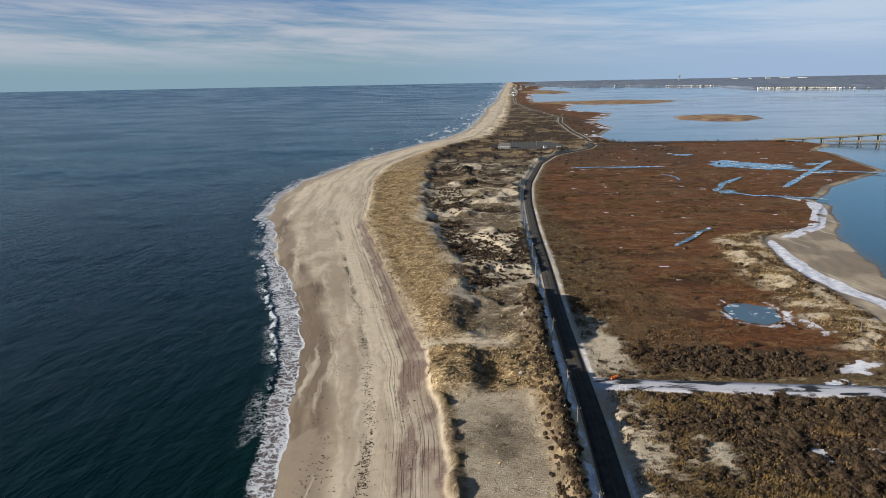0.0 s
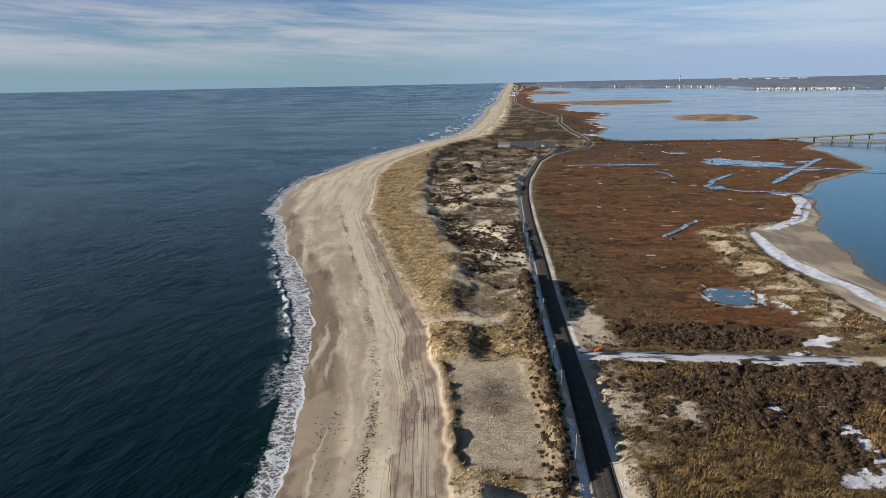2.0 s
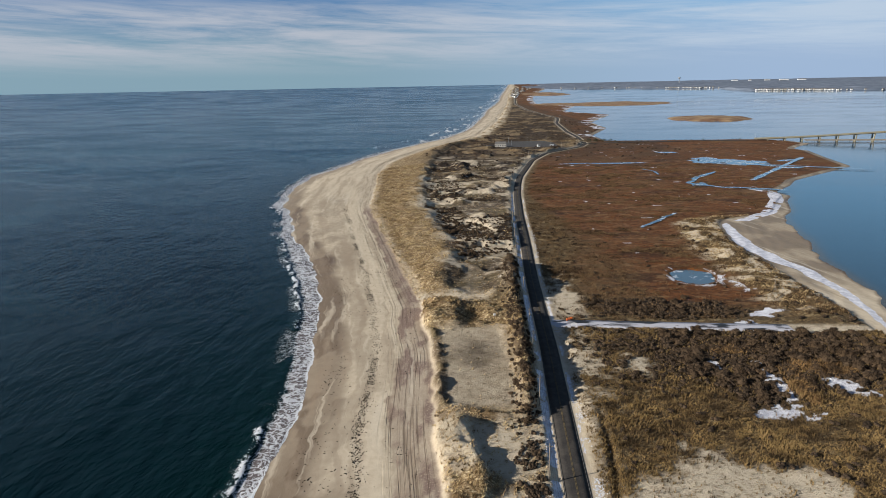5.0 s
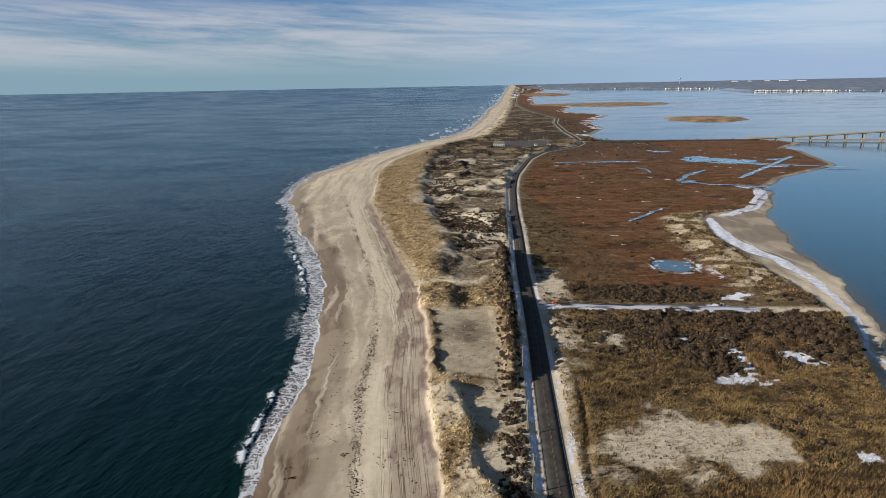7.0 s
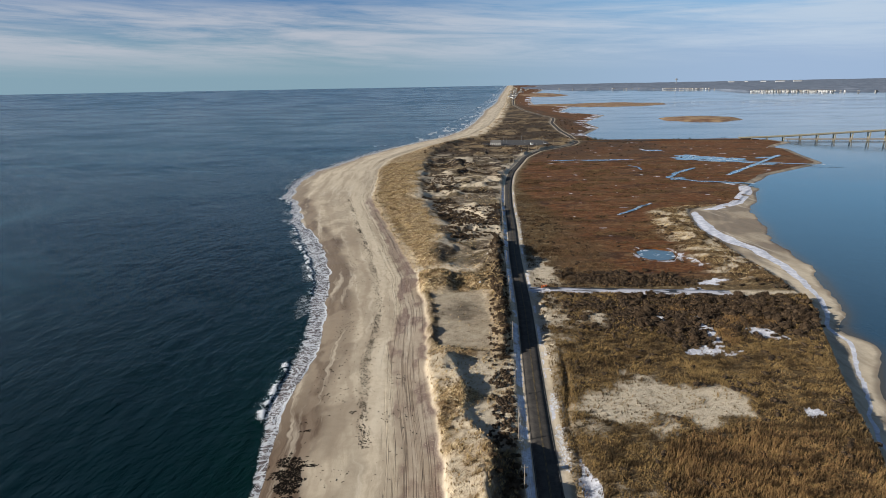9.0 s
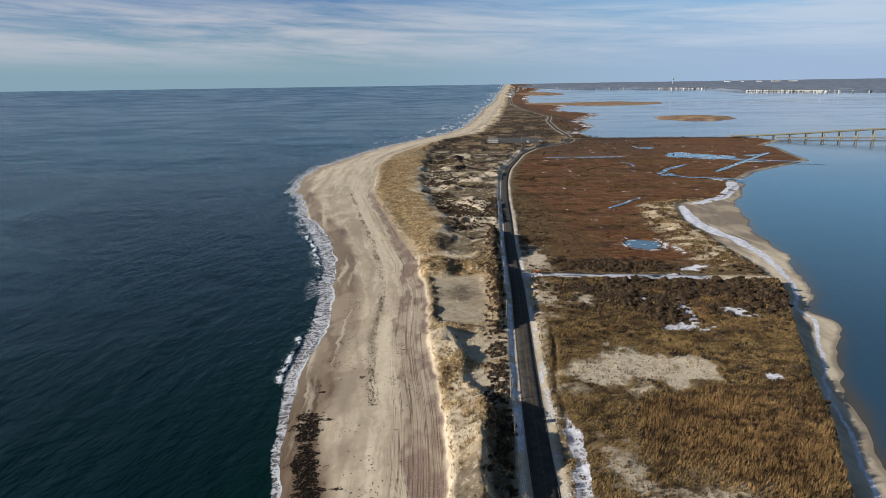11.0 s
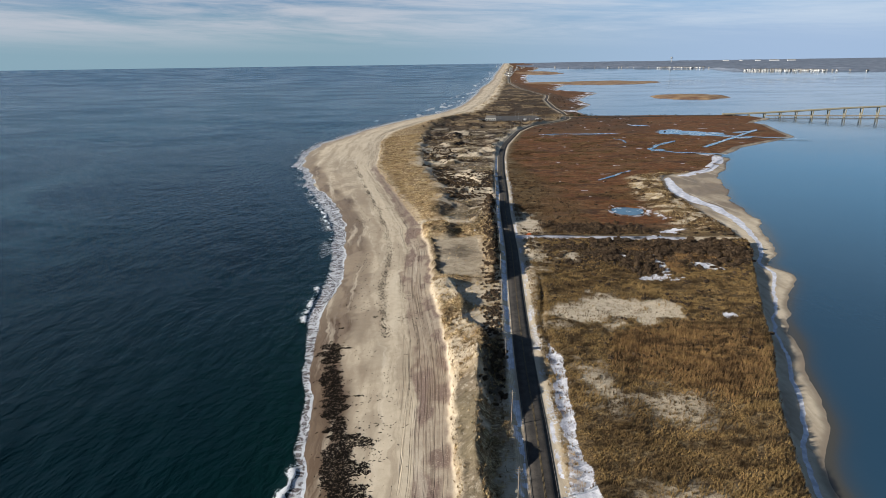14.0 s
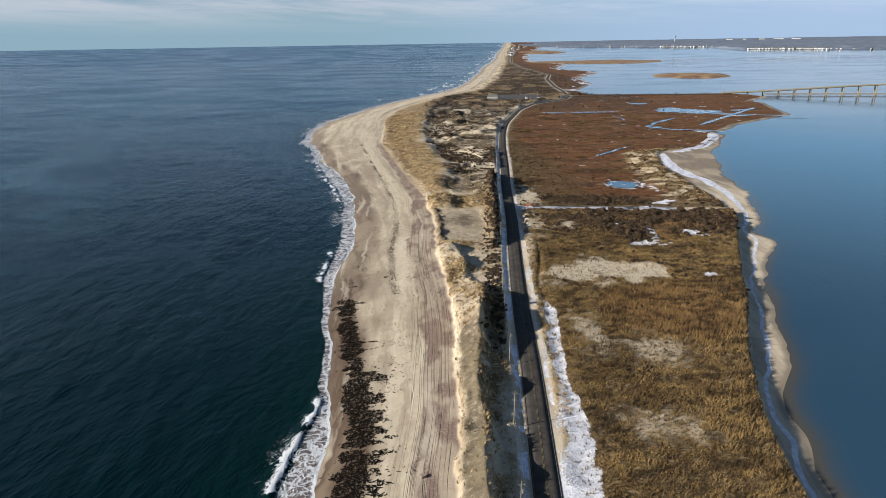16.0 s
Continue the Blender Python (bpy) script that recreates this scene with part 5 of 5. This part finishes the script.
x = scarp_x(y) - 20.5 + 3.0 * (fbm(y * 0, y, 26, 505) - 0.5) + rng.normal(0, 0.9, len(y))
ok = rng.uniform(0, 1, len(y)) < (0.12 + 0.22 * step(fbm(x * 0, y, 9, 507), 0.45, 0.62)) * (1 - step(y, 260, 420) * 0.6)
weed_heap("wrack_line", x[ok], y[ok], 0.22, "broken line of dark wrack along the berm")
x, y = rng.uniform(-55, -6, 26000), rng.uniform(-140, 330, 26000)
t = terrain(x, y)
ok = (t["out"] > 5) & (t["s"] < -5) & (rng.uniform(0, 1, len(x)) < 0.02 + 0.20 * step(fbm(x, y, 14, 509), 0.54, 0.68) + 0.75 * np.exp(-((x + 19.5) / 4.5) ** 2) * (1 - step(y, -12, 25)) * step(fbm(x, y, 3.5, 510), 0.46, 0.6))
weed_heap("beach_litter", x[ok], y[ok], 0.24, "scattered bits of dark weed on dry sand")

# clods of ploughed snow along the verge
SNOWMAT = plain("old_snow", (0.40, 0.39, 0.40), (0.66, 0.67, 0.70), 0.7, 0.5, 0, 0.3)
y = np.where(rng.uniform(0, 1, 13000) < 0.6, rng.uniform(-110, 100, 13000), rng.uniform(-110, 330, 13000))
r = np.where(rng.uniform(0, 1, len(y)) < 0.7, rng.normal(5.3, 0.8, len(y)), rng.normal(-5.2, 0.7, len(y)))
ok = (np.abs(r) > 3.9) & (rng.uniform(0, 1, len(y)) < 0.7 * step(fbm(r * 0 + np.sign(r) * 40, y, 9, 601), 0.40, 0.62))
cx, cy = (road_x(y) + r)[ok], y[ok]
cz = terrain(cx, cy)["z"]
bm = bmesh.new()
bmesh.ops.create_icosphere(bm, subdivisions=1, radius=1.0)
bm.verts.index_update()
bv, bf = np.array([v.co[:] for v in bm.verts]), np.array([[v.index for v in f.verts] for f in bm.faces])
bm.free()
q = rng.uniform(0.05, 0.25, len(cx))
vs = np.stack([cx, cy, cz], -1)[:, None, :] + q[:, None, None] * (bv[None] * rng.uniform(0.6, 1.3, (len(cx), len(bv), 1))) * np.array([1.4, 1.2, 0.6])
me = bpy.data.meshes.new("snow_clods")
me.from_pydata(vs.reshape(-1, 3).tolist(), [], (bf[None] + (np.arange(len(cx)) * len(bv))[:, None, None]).reshape(-1, 3).tolist())
me.materials.append(SNOWMAT)
tagged(new("snow_clods", me), "lumps of old ploughed snow along the road", "snow", kind="stuff")

# ---- evergreens by the bend ----
def needle_material():
    m, n = material("dark_needles")
    g = n.n("ShaderNodeNewGeometry")
    n.surface(n.mix(g.outputs["Random Per Island"], (0.012, 0.022, 0.012), (0.045, 0.065, 0.03)), 0.8, spec=0.2)
    return m


NEEDLE, BARK = needle_material(), plain("bark", (0.05, 0.04, 0.03), (0.11, 0.085, 0.06), 0.9, 0.4)


def evergreen(seed):
    r = random.Random(seed)
    ob = thing("evergreen_tree", "dark green pitch pine with a ragged crown near the bend", "tree", "evergreens by the bay")
    bm = bmesh.new()
    rod(bm, (0, 0, -0.3), (0.1, 0, 4.6), 0.18, 0.06, 7)
    for j in range(6):
        a, h = r.uniform(0, math.tau), r.uniform(1.6, 4.0)
        rod(bm, (0.05, 0, h), (math.cos(a) * 1.2, math.sin(a) * 1.2, h + 0.5), 0.05, 0.02, 5)
    part("trunk", bm, BARK, ob)
    bm = bmesh.new()
    for j in range(330):
        h = r.uniform(0.9, 5.6)
        wide = 1.9 * (1 - ((h - 2.4) / 3.6) ** 2) ** 0.5 if abs(h - 2.4) < 3.5 else 0.3
        a, d = r.uniform(0, math.tau), wide * r.uniform(0.35, 1.1)
        c = Vector((math.cos(a) * d, math.sin(a) * d, h))
        u = Vector((math.cos(a), math.sin(a), r.uniform(-0.3, 0.7))) * r.uniform(0.3, 0.6)
        v = u.cross(Vector((r.uniform(-1, 1), r.uniform(-1, 1), 1))).normalized() * r.uniform(0.14, 0.3)
        bm.faces.new([bm.verts.new(c - v), bm.verts.new(c + v), bm.verts.new(c + u)])
    part("crown", bm, NEEDLE, ob)
    return ob


pines = [evergreen(k) for k in range(3)]
for k in range(30):
    x, y = (random.uniform(222, 262), random.uniform(905, 921)) if k < 16 else (random.uniform(262, 500), 0)
    if k >= 16:
        y = 905 + random.uniform(-4, 2)
    m = pose(x, y, ground_z(x, y) - 0.1, 0, 0, random.uniform(0, 360)) @ Matrix.Scale(random.uniform(0.5, 1.0) if k < 16 else random.uniform(0.3, 0.6), 4)
    if k < 3:
        pines[k].matrix_basis = m
    else:
        o = copy_thing(pines[k % 3], Matrix.Identity(4))
        o.matrix_basis = m

# ---- bridge over the bay ----
CONCRETE = plain("bridge_concrete", (0.25, 0.225, 0.155), (0.36, 0.325, 0.225), 0.85, 3.0)
DECKMAT = plain("deck_concrete", (0.17, 0.155, 0.115), (0.24, 0.215, 0.16), 0.85, 3.0)
U = Vector((24.2, -4.4, 0)).normalized()
ANGLE = math.degrees(math.atan2(U.y, U.x))
bridge = thing("bridge", "long pale concrete road bridge rising over the bay", "bridge")
bridge.matrix_basis = pose(522, 879, 0, 0, 0, ANGLE)


def deck_z(d):
    return 4.2 + 11.8 * float(step(np.array(d), -60.0, 260.0)) ** 1.0 + 0.008 * d


def long_beam(y0, y1, z0, z1, a=-42.0, b=330.0):
    """A beam along the deck's rising line."""
    bm = bmesh.new()
    last = None
    for k in range(41):
        d = a + (b - a) * k / 40
        h = deck_z(d)
        ring = [bm.verts.new((d, y, h + z)) for y, z in ((y0, z0), (y1, z0), (y1, z1), (y0, z1))]
        if last:
            for i in range(4):
                bm.faces.new((last[i], last[(i + 1) % 4], ring[(i + 1) % 4], ring[i]))
        else:
            bm.faces.new(ring[::-1])
        last = ring
    bm.faces.new(last)
    return bm


part("deck", long_beam(-6, 6, -0.35, 0.0), DECKMAT, bridge)
for y in (-4.6, -1.6, 1.6, 4.6):
    part("girder", long_beam(y - 0.3, y + 0.3, -1.15, -0.36), CONCRETE, bridge)
for y in (-6.0, 5.7):
    part("parapet", long_beam(y, y + 0.3, 0.0, 0.75), CONCRETE, bridge)
for k in range(-1, 13):
    d = 24.6 * k
    h = deck_z(d) - 1.2
    pier = part("pier", box(bmesh.new(), d, 0, h - 0.9, 1.3, 11.0, 0.9, 0, 0.12), CONCRETE, bridge)
    for sgn in (-1, 1):
        bm = bmesh.new()
        low, top = Vector((d, sgn * 2.0, -1.0)), Vector((d, sgn * 4.2, h - 0.85))
        rings = []
        for p, wx, wy in ((low, 0.75, 1.2), (top, 0.6, 0.7)):
            rings.append([bm.verts.new(p + Vector((ax * wx, ay * wy, 0))) for ax, ay in ((-1, -1), (1, -1), (1, 1), (-1, 1))])
        for i in range(4):
            bm.faces.new((rings[0][i], rings[0][(i + 1) % 4], rings[1][(i + 1) % 4], rings[1][i]))
        bm.faces.new(rings[1])
        part("column", bm, CONCRETE, pier)
for k in range(7):
    d = -40 + 52 * k
    lamp = part("lamp_post", rod(bmesh.new(), (d, 5.85, deck_z(d) + 0.9), (d, 5.85, deck_z(d) + 8), 0.10, 0.06, 6), GREYMETAL, bridge)
    part("lamp_arm", rod(bmesh.new(), (d, 5.85, deck_z(d) + 7.9), (d, 3.6, deck_z(d) + 8.3), 0.05, 0.05, 5), GREYMETAL, lamp)

oldpier = thing("fishing_pier", "low dark timber fishing pier beside the bridge", "pier")
oldpier.matrix_basis = pose(560, 862, 0, 0, 0, ANGLE)
part("deck", box(bmesh.new(), 130, 0, 1.7, 290, 6, 0.4, 0, 0.05), POLE, oldpier)
for y in (-3.0, 3.0):
    part("railing", box(bmesh.new(), 130, y, 2.1, 290, 0.12, 1.0), POLE, oldpier)
for k in range(24):
    for y in (-2.5, 2.5):
        part("pile", rod(bmesh.new(), (-12 + 12 * k, y, -1.2), (-12 + 12 * k, y, 1.72), 0.2, 0.2, 6), POLE, oldpier)

by = np.linspace(0, 1, 60)
link_x, link_y = 214 + (470 - 214) * by, 884 + 4 * by + 6 * np.sin(by * math.pi)
link = ribbon("bridge_road", link_y, link_x, 3.6, 1.9, ASPHALT)
tagged(link, "asphalt road leading to the bridge", "road", kind="structure")

# ---- beach pavilion and the parking lot ----
SHINGLE = plain("grey_shingle", (0.20, 0.18, 0.16), (0.34, 0.31, 0.28), 0.85, 0.6)
ROOF = plain("roof_shingle", (0.10, 0.095, 0.09), (0.19, 0.18, 0.17), 0.85, 0.6)
PALE = plain("pale_siding", (0.36, 0.34, 0.31), (0.50, 0.48, 0.44), 0.7, 0.6)
GLASS = plain("dark_glass", (0.02, 0.025, 0.03), (0.04, 0.045, 0.05), 0.12, 1.0, 0, 0.5)


def gable_roof(sx, sy, z, rise, over=0.5):
    bm = bmesh.new()
    x, y = sx / 2 + over, sy / 2 + over
    lower = [bm.verts.new(p) for p in ((-x, -y, z), (x, -y, z), (x, y, z), (-x, y, z))]
    lower2 = [bm.verts.new(p) for p in ((-x, -y, z + 0.2), (x, -y, z + 0.2), (x, y, z + 0.2), (-x, y, z + 0.2))]
    ridge = [bm.verts.new((-x * 0.86, 0, z + rise)), bm.verts.new((x * 0.86, 0, z + rise))]
    bm.faces.new(lower[::-1])
    for i in range(4):
        bm.faces.new((lower[i], lower[(i + 1) % 4], lower2[(i + 1) % 4], lower2[i]))
    bm.faces.new((lower2[0], lower2[1], ridge[1], ridge[0]))
    bm.faces.new((lower2[2], lower2[3], ridge[0], ridge[1]))
    bm.faces.new((lower2[1], lower2[2], ridge[1]))
    bm.faces.new((lower2[3], lower2[0], ridge[0]))
    return bm


def house(name, label, category, group, sx, sy, sz, wall, chimney=True, wins=3):
    ob = thing(name, label, category, group)
    part("wall", box(bmesh.new(), 0, 0, -1.0, sx, sy, sz + 1.0, 0, 0.05), wall, ob)
    top = part("roof", gable_roof(sx, sy, sz, sy * 0.38), ROOF, ob)
    if chimney:
        part("chimney", box(bmesh.new(), sx * 0.25, sy * 0.15, sz, 0.9, 0.9, sy * 0.42 + 0.8), SHINGLE, top)
    for k in range(wins):
        wx = (k + 0.5) / wins * sx - sx / 2
        for z in ((1.0, sz - 2.0) if sz > 5 else (1.0,)):
            part("window", box(bmesh.new(), wx, -sy / 2 - 0.02, z, sx / wins * 0.45, 0.10, 1.4), GLASS, ob)
    return ob


pav = house("beach_pavilion", "pale low beach pavilion with grey roof by the parking lot", "pavilion", "", 17, 9, 4.2, PALE, False, 5)
pav.matrix_basis = pose(82, 854, ground_z(82, 854) + 0.3, 0, 0, -8)
ramp = thing("boardwalk_ramp", "grey wooden ramp and steps leading down to the beach", "boardwalk")
part("deck", box(bmesh.new(), 0, 0, 0.0, 14, 3.2, 0.25, 0, 0.03), SHINGLE, ramp)
for y in (-1.6, 1.6):
    part("railing", box(bmesh.new(), 0, y, 0.25, 14, 0.1, 1.0), SHINGLE, ramp)
for x in (-6, -2, 2, 6):
    for y in (-1.4, 1.4):
        part("post", box(bmesh.new(), x, y, -2.5, 0.2, 0.2, 2.5), POLE, ramp)
ramp.matrix_basis = pose(66, 846, ground_z(66, 846) + 1.6, 0, 6, 38)
kiosk = house("gate_kiosk", "small white kiosk at the entrance of the parking lot", "kiosk", "", 4.0, 3.4, 3.0, WHITE, False, 2)
kiosk.matrix_basis = pose(138, 846, 2.45, 0, 0, 5)


def van(color):
    ob = thing("delivery_van", "white van parked on the asphalt lot", "van")
    body = part("body", box(bmesh.new(), 0, 0, 0.45, 5.4, 2.0, 1.9, 0, 0.18), color, ob)
    part("windscreen", box(bmesh.new(), 2.62, 0, 1.45, 0.12, 1.7, 0.7), GLASS, body)
    for x in (-1.7, 1.7):
        for y in (-0.95, 0.95):
            part("wheel", rod(bmesh.new(), (x, y - 0.12, 0.36), (x, y + 0.12, 0.36), 0.36, 0.36, 12), BLACKRUB, ob)
    return ob


van(WHITE).matrix_basis = pose(158, 847, 2.45, 0, 0, 12)
light = thing("lot_light", "tall grey metal light pole in the parking lot", "light pole", "light poles of the lot")
part("pole", rod(bmesh.new(), (0, 0, 0), (0, 0, 8.5), 0.11, 0.07, 8), GREYMETAL, light)
part("head", box(bmesh.new(), 0.5, 0, 8.4, 1.2, 0.35, 0.18, 0, 0.03), GREYMETAL, light)
light.matrix_basis = pose(100, 870, 2.45)
for x, y in ((130, 870), (160, 872), (100, 915), (130, 915), (160, 915)):
    copy_thing(light, pose(x, y, 2.45, 0, 0, 180 * (x == 130)))

# ---- houses at the end of the beach and on the mainland shore ----
WALLS = (WHITE, PALE, SHINGLE)
stock = {}


def settle(group, label, x, y, wall, shape, grow=1.0):
    sizes = ((13, 9, 6.5), (11, 10, 7.5), (16, 9, 6.0), (10, 8, 5.5))[shape]
    key = (group, wall, shape)
    z = lift(y) + 2.2
    m = pose(x, y, float(z), 0, 0, random.choice((-12, 8, 75, 95)) + random.uniform(-8, 8)) @ Matrix.Scale(grow, 4)
    if key not in stock:
        stock[key] = house("beach_house" if "beach" in group else "shore_house", label, "house", group, *[v for v in sizes], WALLS[wall], shape != 2, 2)
        stock[key].matrix_basis = m
    else:
        copy_thing(stock[key], Matrix.Identity(4)).matrix_basis = m


for k in range(34):
    f = k / 33
    y = 3150 + 1050 * f + random.uniform(-15, 15)
    x = float(scarp_x(y)) + 14 + random.uniform(0, 34 + 110 * f * f)
    settle("beach houses far down the shore", "two storey beach house of weathered wood behind the dune", x, y, random.choice((0, 1, 2, 2)), random.randrange(4), 1.0)


def shore(x):
    return float(np.interp(x, mx, front))


for k in range(26):
    x = 1400 + 270 * k / 25 + random.uniform(-6, 6)
    settle("houses on the mainland shore", "white house at the water's edge before bare woods", x, shore(x) + random.uniform(10, 26), random.choice((0, 0, 1)), random.randrange(4), 0.8)
for k in range(64):
    x = 1735 + 370 * (k % 32) / 31 + random.uniform(-6, 6)
    settle("houses on the mainland shore", "white house at the water's edge before bare woods", x, shore(x) + 12 + (k // 32) * random.uniform(30, 70), random.choice((0, 0, 0, 1)), random.randrange(4), 0.9)
for k in range(34):
    x = random.uniform(2110, 2900) if k < 22 else random.uniform(760, 1390)
    settle("houses on the mainland shore", "white house at the water's edge before bare woods", x, shore(x) + random.uniform(12, 40), random.choice((0, 1, 1)), random.randrange(4), 0.75)

tower = thing("water_tower", "pale water tower standing above the far woods", "water tower")
part("stem", rod(bmesh.new(), (0, 0, -3), (0, 0, 32), 3.2, 2.4, 14), GREYMETAL, tower)
bm = bmesh.new()
bmesh.ops.create_uvsphere(bm, u_segments=18, v_segments=10, radius=8.5, matrix=Matrix.Translation((0, 0, 36)) @ Matrix.Diagonal((1, 1, 0.8, 1)))
part("tank", bm, GREYMETAL, tower)
tower.matrix_basis = pose(1722, 4530, float(lift(4530)) + 2)
for k, (x, y, ln) in enumerate(((2180, 4640, 70), (2290, 4630, 30), (2410, 4610, 60), (2530, 4600, 110), (2650, 4580, 100))):
    ob = house("greenhouse", "long low white greenhouse among far woods", "greenhouse", "greenhouses inland", ln * 0.6, 10, 5, WHITE, False, 0)
    ob.matrix_basis = pose(x, y, float(lift(y)) + 6, 0, 0, -6)
